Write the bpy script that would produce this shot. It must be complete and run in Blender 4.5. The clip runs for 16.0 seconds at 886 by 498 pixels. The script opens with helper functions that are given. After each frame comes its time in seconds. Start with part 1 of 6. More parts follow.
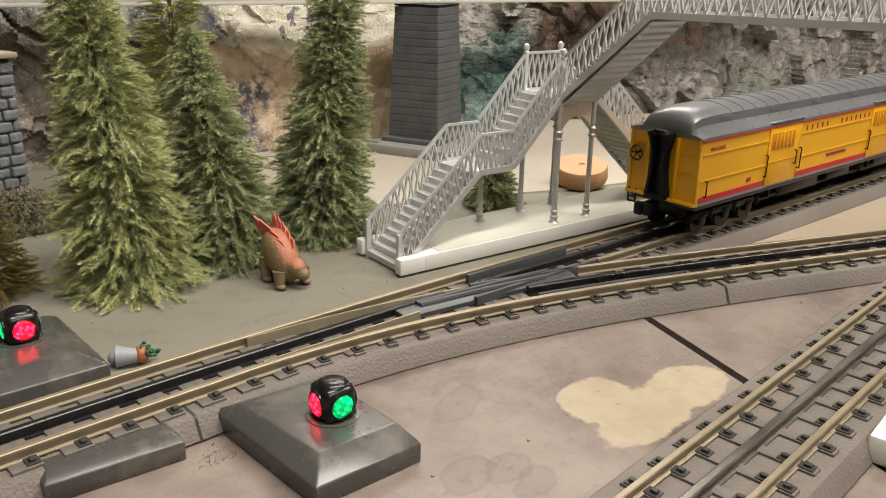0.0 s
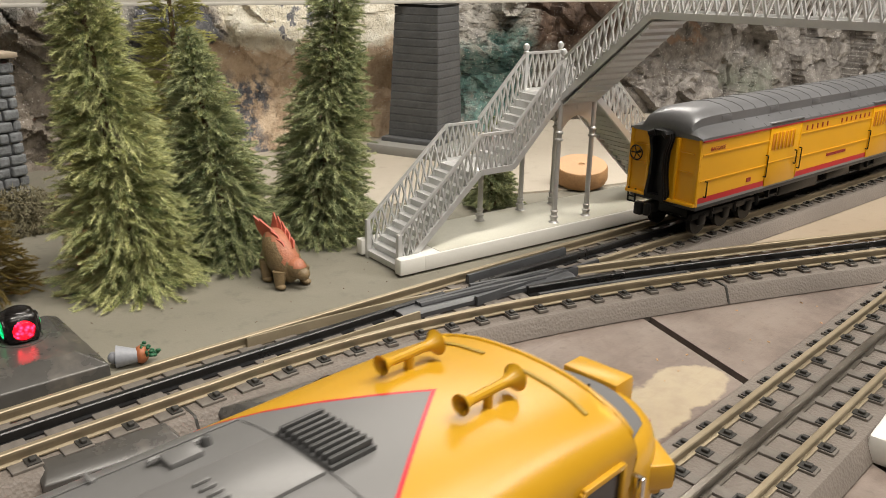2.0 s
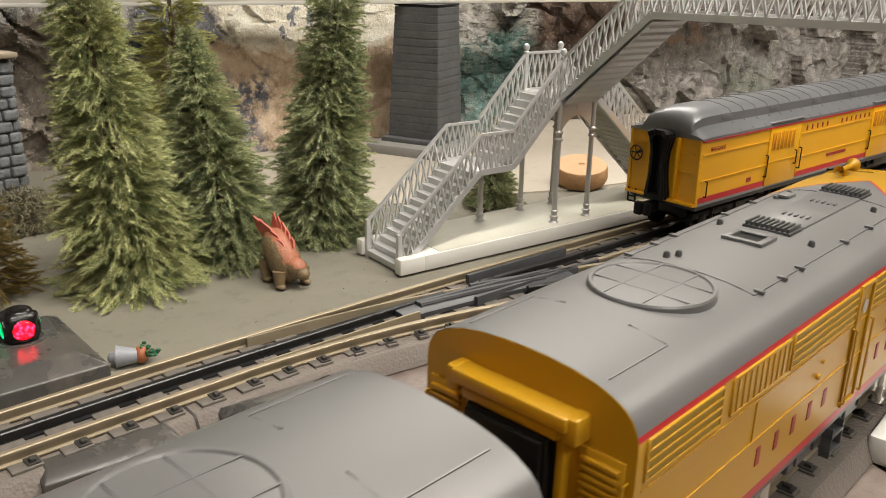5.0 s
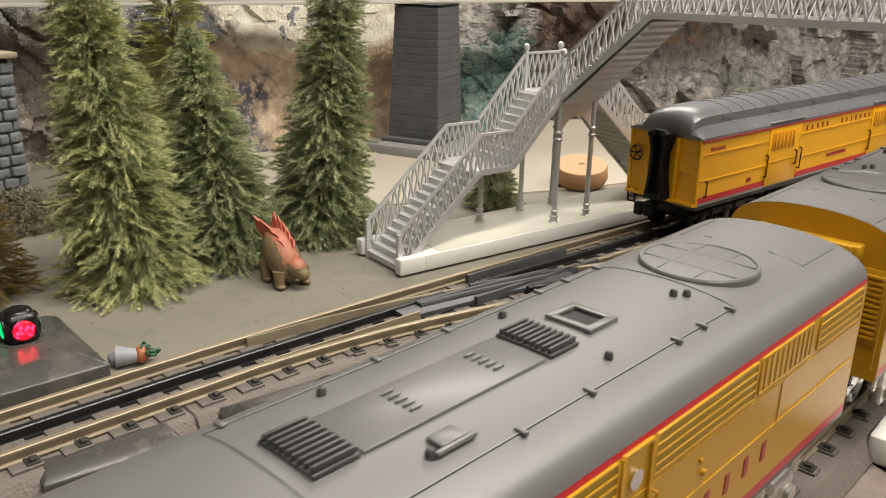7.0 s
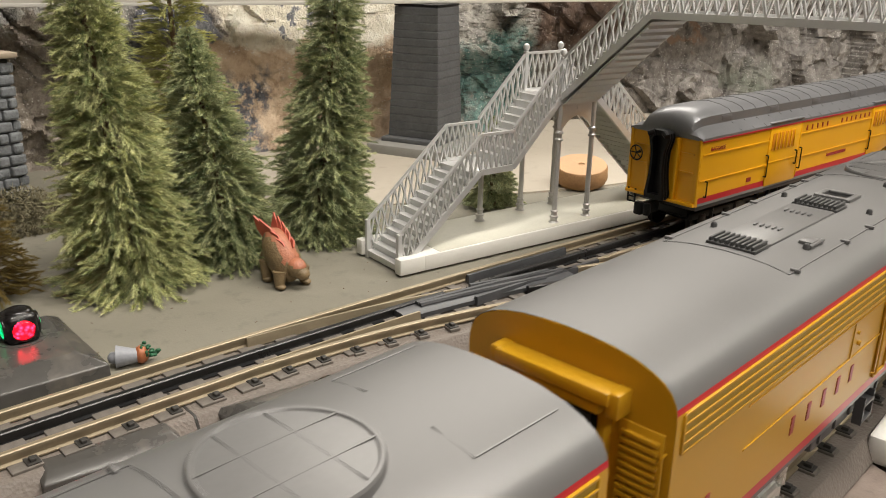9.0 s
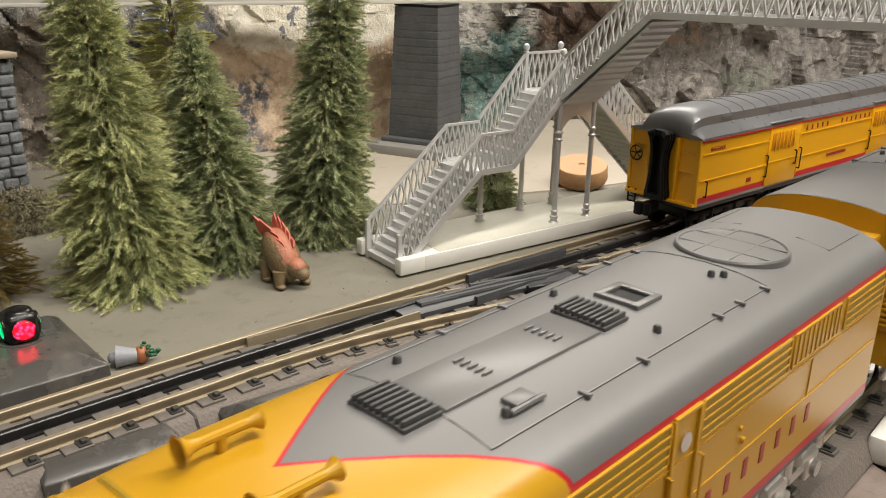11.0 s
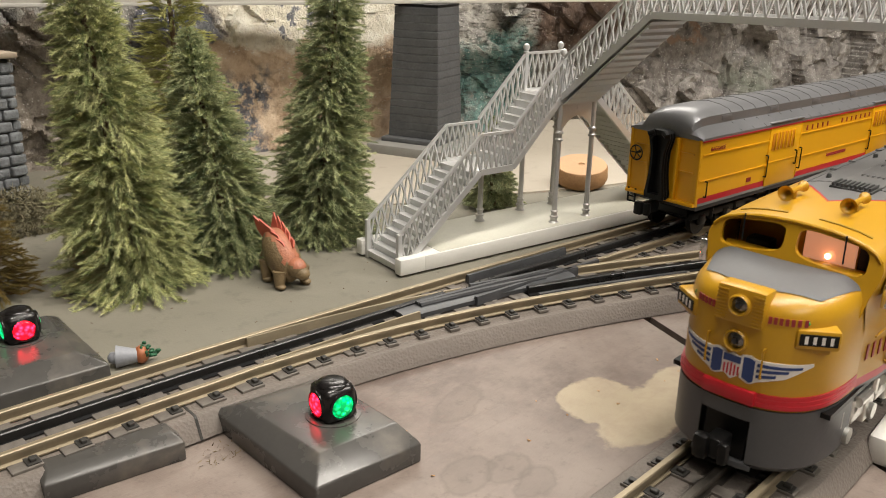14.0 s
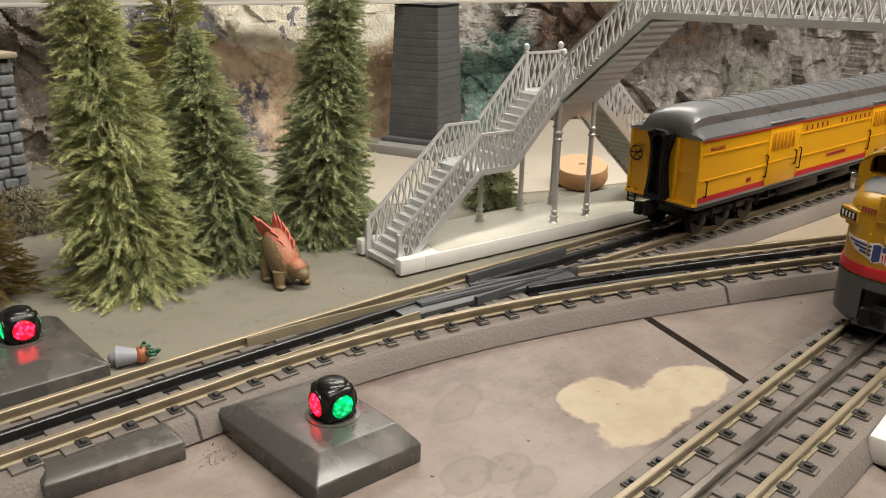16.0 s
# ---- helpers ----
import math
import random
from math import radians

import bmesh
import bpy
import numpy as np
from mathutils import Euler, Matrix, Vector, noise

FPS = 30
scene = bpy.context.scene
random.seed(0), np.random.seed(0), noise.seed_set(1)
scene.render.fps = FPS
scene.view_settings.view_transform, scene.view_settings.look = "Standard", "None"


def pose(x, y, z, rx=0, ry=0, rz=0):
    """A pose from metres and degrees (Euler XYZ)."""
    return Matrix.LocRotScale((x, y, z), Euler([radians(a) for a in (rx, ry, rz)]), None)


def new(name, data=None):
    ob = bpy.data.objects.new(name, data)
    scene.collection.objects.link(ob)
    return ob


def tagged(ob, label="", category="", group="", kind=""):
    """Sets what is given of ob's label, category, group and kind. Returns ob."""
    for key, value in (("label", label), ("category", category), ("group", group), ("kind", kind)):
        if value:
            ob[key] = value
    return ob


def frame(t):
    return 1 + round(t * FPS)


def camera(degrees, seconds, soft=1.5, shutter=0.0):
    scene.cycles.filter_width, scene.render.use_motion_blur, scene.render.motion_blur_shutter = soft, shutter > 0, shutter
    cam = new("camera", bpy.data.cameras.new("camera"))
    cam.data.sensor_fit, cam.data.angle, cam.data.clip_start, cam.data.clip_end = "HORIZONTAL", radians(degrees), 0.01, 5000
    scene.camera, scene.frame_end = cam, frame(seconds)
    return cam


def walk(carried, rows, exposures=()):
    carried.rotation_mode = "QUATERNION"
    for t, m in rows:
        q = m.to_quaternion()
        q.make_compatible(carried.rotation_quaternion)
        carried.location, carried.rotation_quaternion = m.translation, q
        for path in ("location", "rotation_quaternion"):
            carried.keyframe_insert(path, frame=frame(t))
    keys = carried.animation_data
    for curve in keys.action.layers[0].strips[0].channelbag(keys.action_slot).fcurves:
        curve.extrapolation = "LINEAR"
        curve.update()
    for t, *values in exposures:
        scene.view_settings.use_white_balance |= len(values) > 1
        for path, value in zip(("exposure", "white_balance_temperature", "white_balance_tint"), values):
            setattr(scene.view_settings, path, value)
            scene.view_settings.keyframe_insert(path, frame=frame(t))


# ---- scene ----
cam = camera(55.45, 16.0, soft=1.0, shutter=0.35)
CAM = Matrix(((0.69550, 0.22257, -0.68318, 0.0), (-0.71825, 0.24183, -0.65241, 0.0), (0.02001, 0.94445, 0.32806, 0.197), (0, 0, 0, 1)))
walk(cam, [(0.0, CAM), (16.0, CAM)], [(0.0, 0.0), (16.0, 0.0)])

# ---- light: a room lit by ceiling tubes ----
world = bpy.data.worlds.new("room_air")
scene.world = world
world.use_nodes = True
world.node_tree.nodes["Background"].inputs[0].default_value = (1.0, 0.95, 0.88, 1)
world.node_tree.nodes["Background"].inputs[1].default_value = 0.5


def tube_light(x, y, z, length, energy, turn):
    lamp = bpy.data.lights.new("ceiling_tube", "AREA")
    lamp.shape, lamp.size, lamp.size_y, lamp.energy = "RECTANGLE", length, 0.14, energy
    lamp.color = (1.0, 0.935, 0.84)
    ob = new("ceiling_tube", lamp)
    ob.matrix_world = pose(x, y, z, 0, 0, turn)
    return ob


tube_light(-0.15, -1.05, 1.34, 1.2, 17, 12)
tube_light(1.30, -0.55, 1.34, 1.2, 20, -12)
tube_light(0.40, 0.00, 1.34, 1.2, 24, -12)
tube_light(1.55, 1.20, 1.34, 1.2, 27, -60)

# ---- materials ----
def tree_of(name):
    m = bpy.data.materials.new(name)
    m.use_nodes = True
    nt = m.node_tree
    return m, nt, nt.nodes, nt.links, nt.nodes["Principled BSDF"]


def noise_node(nt, coord, scale, detail=4.0, rough=0.6):
    n = nt.nodes.new("ShaderNodeTexNoise")
    n.inputs["Scale"].default_value, n.inputs["Detail"].default_value, n.inputs["Roughness"].default_value = scale, detail, rough
    nt.links.new(coord, n.inputs["Vector"])
    return n.outputs["Fac"]


def ramp(nt, fac, stops):
    n = nt.nodes.new("ShaderNodeValToRGB")
    el = n.color_ramp.elements
    while len(el) < len(stops):
        el.new(0.5)
    for e, (pos, c) in zip(el, stops):
        e.position, e.color = pos, (*c, 1) if len(c) == 3 else c
    nt.links.new(fac, n.inputs[0])
    return n.outputs[0]


def grey(v):
    return (v, v, v)


def maths(nt, op, a, b=None, clamp=False):
    n = nt.nodes.new("ShaderNodeMath")
    n.operation, n.use_clamp = op, clamp
    for i, v in enumerate((a, b)):
        if v is None:
            continue
        if isinstance(v, (int, float)):
            n.inputs[i].default_value = v
        else:
            nt.links.new(v, n.inputs[i])
    return n.outputs[0]


def mixc(nt, fac, a, b, blend="MIX"):
    n = nt.nodes.new("ShaderNodeMix")
    n.data_type, n.blend_type = "RGBA", blend
    for sock, v in ((n.inputs[0], fac), (n.inputs[6], a), (n.inputs[7], b)):
        if isinstance(v, (int, float)):
            sock.default_value = v
        elif isinstance(v, tuple):
            sock.default_value = (*v, 1)
        else:
            nt.links.new(v, sock)
    return n.outputs[2]


def bump(nt, bsdf, height, strength, dist):
    n = nt.nodes.new("ShaderNodeBump")
    n.inputs["Strength"].default_value, n.inputs["Distance"].default_value = strength, dist
    nt.links.new(height, n.inputs["Height"])
    nt.links.new(n.outputs[0], bsdf.inputs["Normal"])


def coords(nt):
    return nt.nodes.new("ShaderNodeTexCoord").outputs["Object"]


def plain(name, colour, rough=0.5, metal=0.0, var=0.18, big=25.0, fine=600.0, relief=0.15, depth=0.0004, coat=0.0):
    """Paint, plastic or metal with blotches, fine grain and slight relief."""
    m, nt, nodes, links, b = tree_of(name)
    c = coords(nt)
    n1, n2 = noise_node(nt, c, big, 5), noise_node(nt, c, fine, 3)
    f = maths(nt, "ADD", maths(nt, "MULTIPLY", n1, 0.65), maths(nt, "MULTIPLY", n2, 0.35))
    lo, hi = tuple(v * (1 - var) for v in colour), tuple(min(1, v * (1 + var)) for v in colour)
    links.new(ramp(nt, f, [(0.3, lo), (0.7, hi)]), b.inputs["Base Color"])
    links.new(maths(nt, "ADD", maths(nt, "MULTIPLY", n1, 0.2), rough - 0.1), b.inputs["Roughness"])
    b.inputs["Metallic"].default_value = metal
    b.inputs["Coat Weight"].default_value = coat
    bump(nt, b, n2, relief, depth)
    return m


def glow(name, colour, strength, facets=True):
    m, nt, nodes, links, b = tree_of(name)
    b.inputs["Base Color"].default_value = (*colour, 1)
    b.inputs["Roughness"].default_value = 0.15
    v = nodes.new("ShaderNodeTexVoronoi")
    v.inputs["Scale"].default_value = 480
    links.new(coords(nt), v.inputs["Vector"])
    b.inputs["Emission Color"].default_value = (*colour, 1)
    links.new(ramp(nt, v.outputs["Distance"], [(0.0, grey(1.0)), (0.28, grey(0.32)), (0.6, grey(0.04))]), nodes.new("ShaderNodeRGBToBW").inputs[0])
    bw = nodes["RGB to BW"].outputs[0]
    if facets:
        links.new(maths(nt, "MULTIPLY", bw, strength), b.inputs["Emission Strength"])
    else:
        b.inputs["Emission Strength"].default_value = strength
    return m


YELLOW = (0.475, 0.255, 0.011)
ROOFGREY = (0.162, 0.160, 0.159)
RED = (0.46, 0.012, 0.022)
M = {}
M["yellow"] = plain("yellow_paint", YELLOW, 0.34, var=0.05, relief=0.05, depth=0.0002)
M["roofgrey"] = plain("grey_roof_paint", ROOFGREY, 0.36, 0.25, var=0.08, relief=0.06, depth=0.0002)
M["antiglare"] = plain("matt_grey_paint", (0.110, 0.110, 0.113), 0.55, var=0.08, relief=0.06, depth=0.0002)
# the diesels' yellow, brightened in colour to make up for light missing on the car
CARYELLOW = (0.74, 0.37, 0.008)
M["caryellow"] = plain("light_raised_yellow", CARYELLOW, 0.32, var=0.05, relief=0.05, depth=0.0002)
M["darkgrille"] = plain("dark_grey_grille", (0.05, 0.05, 0.05), 0.45)
# darkened yellow: gives flush louvre plates the shade between ribs
M["meshyellow"] = plain("shade_olive_yellow", (0.30, 0.19, 0.012), 0.5, var=0.12, fine=1500, relief=0.5)
M["red"] = plain("red_paint", RED, 0.4, var=0.06)
M["pilot"] = plain("grey_pilot_paint", (0.072, 0.073, 0.077), 0.42, var=0.1)
M["black"] = plain("black_plastic", (0.007, 0.007, 0.007), 0.36, var=0.3)
M["rubber"] = plain("black_rubber", (0.006, 0.006, 0.006), 0.42, var=0.3, relief=0.4)
for key in ("black", "rubber"):
    M[key].node_tree.nodes["Principled BSDF"].inputs["Specular IOR Level"].default_value = 0.22
M["silver"] = plain("silver_truck_paint", (0.62, 0.61, 0.58), 0.28, 0.85, var=0.2, fine=900, relief=0.3)
M["lensdark"] = plain("smoky_reflector", (0.22, 0.21, 0.20), 0.2, 0.9, var=0.1)
M["chrome"] = plain("chrome", (0.75, 0.75, 0.74), 0.15, 1.0, var=0.05)
M["bridgegrey"] = plain("silver_grey_plastic", (0.62, 0.62, 0.615), 0.32, 0.45, var=0.08, relief=0.08)
M["deckgrey"] = plain("pale_grey_plastic", (0.50, 0.48, 0.44), 0.45, var=0.06)
M["white"] = plain("white_plaster", (0.74, 0.73, 0.69), 0.55, var=0.06, big=12, relief=0.1)
M["platform"] = plain("dusty_white_top", (0.55, 0.54, 0.46), 0.6, var=0.12, big=18, relief=0.15)
M["columngrey"] = plain("dull_silver_plastic", (0.52, 0.51, 0.50), 0.36, 0.4, var=0.12)
M["plinth"] = plain("grey_plinth_paint", (0.24, 0.235, 0.22), 0.6, var=0.15)
M["stone"] = plain("blue_grey_rough_stone", (0.17, 0.18, 0.19), 0.7, var=0.45, big=90, relief=0.7, depth=0.0012)
M["lanternblack"] = plain("glossy_black_plastic", (0.010, 0.009, 0.009), 0.27, var=0.2, relief=0.02)
M["rail"] = plain("brassy_nickel_rail", (0.315, 0.262, 0.180), 0.46, 0.5, var=0.10, big=60, fine=900, relief=0.1)
M["railmid"] = plain("blackened_rail", (0.025, 0.025, 0.026), 0.3, 0.4, var=0.4, big=60)
M["railgrey"] = plain("steel_centre_rail", (0.20, 0.18, 0.155), 0.36, 0.8, var=0.25, big=60)
M["tie"] = plain("dark_tie_plastic", (0.135, 0.12, 0.105), 0.6, var=0.3, big=120, relief=0.3)
M["spike"] = plain("dark_rail_chair", (0.035, 0.033, 0.03), 0.5, var=0.3)
M["frog"] = plain("dark_grey_frog_plastic", (0.055, 0.057, 0.062), 0.42, var=0.3, big=50)
M["pier"] = plain("dark_grey_cast_stone", (0.085, 0.088, 0.092), 0.6, var=0.35, big=40, fine=400, relief=0.6, depth=0.0008)
M["wood"] = plain("pale_cut_wood", (0.50, 0.30, 0.15), 0.6, var=0.15, big=30)
M["orangebark"] = plain("orange_brown_bark", (0.34, 0.19, 0.085), 0.75, var=0.35, big=60, relief=0.6, depth=0.001)
M["bark"] = plain("brown_bark", (0.12, 0.075, 0.04), 0.8, var=0.4)
M["glass_dark"] = plain("dark_window_glass", (0.02, 0.02, 0.022), 0.12, var=0.1, relief=0.0)
M["cablight"] = glow("warm_bulb", (1.0, 0.60, 0.35), 4.5, False)
# emission standing in for bulb light on the cab's inner walls
M["cabpanel"] = glow("orange_cab_glow", (1.0, 0.45, 0.25), 0.42, False)
M["lensred"] = glow("red_lens", (1.0, 0.006, 0.022), 38.0)
M["lensgreen"] = glow("green_lens", (0.0, 0.62, 0.16), 8.0)
M["letter"] = plain("maroon_lettering", (0.30, 0.03, 0.03), 0.45, var=0.05)
M["blue"] = plain("navy_blue_decal", (0.02, 0.045, 0.16), 0.4, var=0.05)
M["decalwhite"] = plain("white_decal", (0.75, 0.72, 0.68), 0.4, var=0.03)
M["wall"] = plain("dull_wall_paint", (0.20, 0.19, 0.175), 0.8, var=0.08, big=3)
M["ceiling"] = plain("pale_ceiling_paint", (0.62, 0.60, 0.57), 0.8, var=0.05, big=3)
M["dino"] = plain("olive_brown_toy_plastic", (0.19, 0.135, 0.07), 0.5, var=0.45, big=70, relief=0.5, depth=0.001)
M["dinoback"] = plain("salmon_olive_toy_plastic", (0.42, 0.16, 0.09), 0.5, var=0.35, big=70, relief=0.4, depth=0.001)
M["dinored"] = plain("coral_red_toy_plastic", (0.50, 0.115, 0.075), 0.5, var=0.25, big=90)
M["paleblue"] = plain("pale_grey_blue_toy_plastic", (0.27, 0.28, 0.31), 0.5, var=0.2, big=90)
M["green"] = plain("dark_green_toy_plastic", (0.02, 0.11, 0.05), 0.5, var=0.3, big=120, relief=0.5)
M["brick_red"] = plain("orange_brown_toy_plastic", (0.36, 0.12, 0.05), 0.5, var=0.2, big=90)


def roadbed_material():
    """Grey moulded plastic with pebbled ballast texture and dust."""
    m, nt, nodes, links, b = tree_of("pebbled_grey_roadbed")
    c = coords(nt)
    n1, n2 = noise_node(nt, c, 18, 5), noise_node(nt, c, 520, 3)
    v = nodes.new("ShaderNodeTexVoronoi")
    v.inputs["Scale"].default_value = 640
    links.new(c, v.inputs["Vector"])
    links.new(mixc(nt, n1, (0.115, 0.098, 0.085), (0.215, 0.185, 0.160)), b.inputs["Base Color"])
    b.inputs["Roughness"].default_value = 0.6
    bump(nt, b, maths(nt, "ADD", v.outputs["Distance"], n2), 0.38, 0.0009)
    return m


# dark round stains: place and radii
STAINS = [(0.2185, 0.1925, 0.011, 0.008), (0.2330, 0.1830, 0.010, 0.007), (0.2340, 0.1705, 0.009, 0.006), (0.2560, 0.2330, 0.016, 0.007)]


def board_material():
    """Painted board: mauve-brown paint, scuffed, with dark blotches."""
    m, nt, nodes, links, b = tree_of("worn_brown_board_paint")
    c = coords(nt)
    n1, n2, n3 = noise_node(nt, c, 9, 6, 0.65), noise_node(nt, c, 45, 5, 0.7), noise_node(nt, c, 700, 3)
    col = ramp(nt, n1, [(0.34, (0.095, 0.069, 0.058)), (0.48, (0.170, 0.132, 0.113)), (0.70, (0.255, 0.208, 0.180))])
    col = mixc(nt, ramp(nt, n2, [(0.42, grey(0.0)), (0.62, grey(0.6))]), col, (0.26, 0.215, 0.185))
    col = mixc(nt, ramp(nt, noise_node(nt, c, 160, 4, 0.7), [(0.56, grey(0.0)), (0.72, grey(0.55))]), col, (0.12, 0.09, 0.075))
    stretch = nodes.new("ShaderNodeMapping")
    stretch.inputs["Scale"].default_value, stretch.inputs["Rotation"].default_value = (14, 260, 50), (0, 0, radians(-12))
    links.new(c, stretch.inputs["Vector"])
    streak = noise_node(nt, stretch.outputs[0], 1.0, 4)
    col = mixc(nt, ramp(nt, streak, [(0.58, grey(0)), (0.75, grey(0.35))]), col, (0.13, 0.095, 0.08))
    # pale bare spot beside the near track: two joined ovals with a ragged rim
    sep = nodes.new("ShaderNodeSeparateXYZ")
    links.new(c, sep.inputs[0])
    wob = maths(nt, "MULTIPLY", maths(nt, "SUBTRACT", noise_node(nt, c, 60, 5, 0.6), 0.5), 0.012)

    def oval(x, y, rx, ry, turn):
        dx, dy = maths(nt, "SUBTRACT", sep.outputs[0], x), maths(nt, "SUBTRACT", sep.outputs[1], y)
        ca, sa = math.cos(turn), math.sin(turn)
        u = maths(nt, "ADD", maths(nt, "MULTIPLY", dx, ca), maths(nt, "MULTIPLY", dy, sa))
        w = maths(nt, "SUBTRACT", maths(nt, "MULTIPLY", dy, ca), maths(nt, "MULTIPLY", dx, sa))
        d = maths(nt, "SQRT", maths(nt, "ADD", maths(nt, "POWER", maths(nt, "ABSOLUTE", maths(nt, "MULTIPLY", u, ry / rx)), 2), maths(nt, "POWER", maths(nt, "ABSOLUTE", w), 2)))
        return maths(nt, "SUBTRACT", d, ry)

    for x, y, rx, ry in STAINS:
        ring = maths(nt, "MULTIPLY", maths(nt, "ADD", oval(x, y, rx, ry, 0.3), wob), 100)
        col = mixc(nt, ramp(nt, ring, [(0.0, grey(0.20)), (0.10, grey(0.34)), (0.30, grey(0.0))]), col, (0.075, 0.053, 0.043))
    d = SPOT(oval, nt)
    d = maths(nt, "ADD", d, wob)
    mask = ramp(nt, maths(nt, "MULTIPLY", d, 100), [(0.0, grey(1)), (0.16, grey(0))])
    sand = mixc(nt, n1, (0.33, 0.27, 0.185), (0.44, 0.37, 0.265))
    sand = mixc(nt, ramp(nt, n2, [(0.45, grey(0.0)), (0.68, grey(0.6))]), sand, (0.30, 0.235, 0.175))
    sand = mixc(nt, ramp(nt, streak, [(0.6, grey(0)), (0.75, grey(0.35))]), sand, (0.30, 0.23, 0.15))
    links.new(mixc(nt, mask, col, sand), b.inputs["Base Color"])
    links.new(maths(nt, "ADD", maths(nt, "MULTIPLY", n2, 0.35), 0.3), b.inputs["Roughness"])
    bump(nt, b, maths(nt, "ADD", n3, maths(nt, "MULTIPLY", streak, 2.0)), 0.25, 0.0005)
    return m


def SPOT(oval, nt):
    a = oval(0.308, 0.191, 0.021, 0.0175, 0.2)
    b = oval(0.350, 0.168, 0.026, 0.0165, 0.0)
    e = oval(0.314, 0.168, 0.033, 0.0155, 0.1)
    return maths(nt, "MINIMUM", maths(nt, "MINIMUM", a, b), e)


def blend_ground(name, lo, hi, stain, rough=0.75):
    m, nt, nodes, links, b = tree_of(name)
    c = coords(nt)
    n1, n2, n3 = noise_node(nt, c, 7, 6, 0.6), noise_node(nt, c, 60, 5, 0.7), noise_node(nt, c, 900, 2)
    col = mixc(nt, n1, lo, hi)
    col = mixc(nt, ramp(nt, n2, [(0.55, grey(0)), (0.8, grey(0.55))]), col, stain)
    links.new(col, b.inputs["Base Color"])
    b.inputs["Roughness"].default_value = rough
    bump(nt, b, maths(nt, "ADD", n3, n2), 0.3, 0.0006)
    return m


def box_material():
    """Dark grey plastic, scuffed, with a film of brown dust in patches."""
    m, nt, nodes, links, b = tree_of("dusty_grey_switch_box_plastic")
    c = coords(nt)
    n1, n2, n3 = noise_node(nt, c, 38, 5, 0.65), noise_node(nt, c, 170, 4, 0.7), noise_node(nt, c, 800, 2)
    col = mixc(nt, n2, (0.052, 0.050, 0.047), (0.085, 0.081, 0.076))
    dust = maths(nt, "MULTIPLY", ramp(nt, n1, [(0.50, grey(0.0)), (0.70, grey(0.65))]), ramp(nt, n2, [(0.30, grey(0.35)), (0.65, grey(1.0))]))
    links.new(mixc(nt, dust, col, (0.190, 0.162, 0.132)), b.inputs["Base Color"])
    links.new(maths(nt, "ADD", maths(nt, "MULTIPLY", dust, 0.35), 0.27), b.inputs["Roughness"])
    bump(nt, b, n3, 0.06, 0.0003)
    return m


M["box"] = box_material()
M["roadbed"] = roadbed_material()
M["board"] = board_material()
M["olive"] = blend_ground("olive_grey_ground_paint", (0.135, 0.127, 0.100), (0.27, 0.25, 0.20), (0.09, 0.085, 0.068))
M["sand"] = blend_ground("pale_sand_ground_paint", (0.27, 0.215, 0.155), (0.37, 0.305, 0.23), (0.18, 0.145, 0.105))
M["sandpale"] = blend_ground("pale_cream_ground_paint", (0.34, 0.30, 0.24), (0.49, 0.44, 0.37), (0.24, 0.20, 0.15))
# near-black so the gap between the boards reads as deep shade
M["dark"] = blend_ground("underlay_gap_shade", (0.03, 0.025, 0.02), (0.06, 0.05, 0.04), (0.02, 0.015, 0.01))


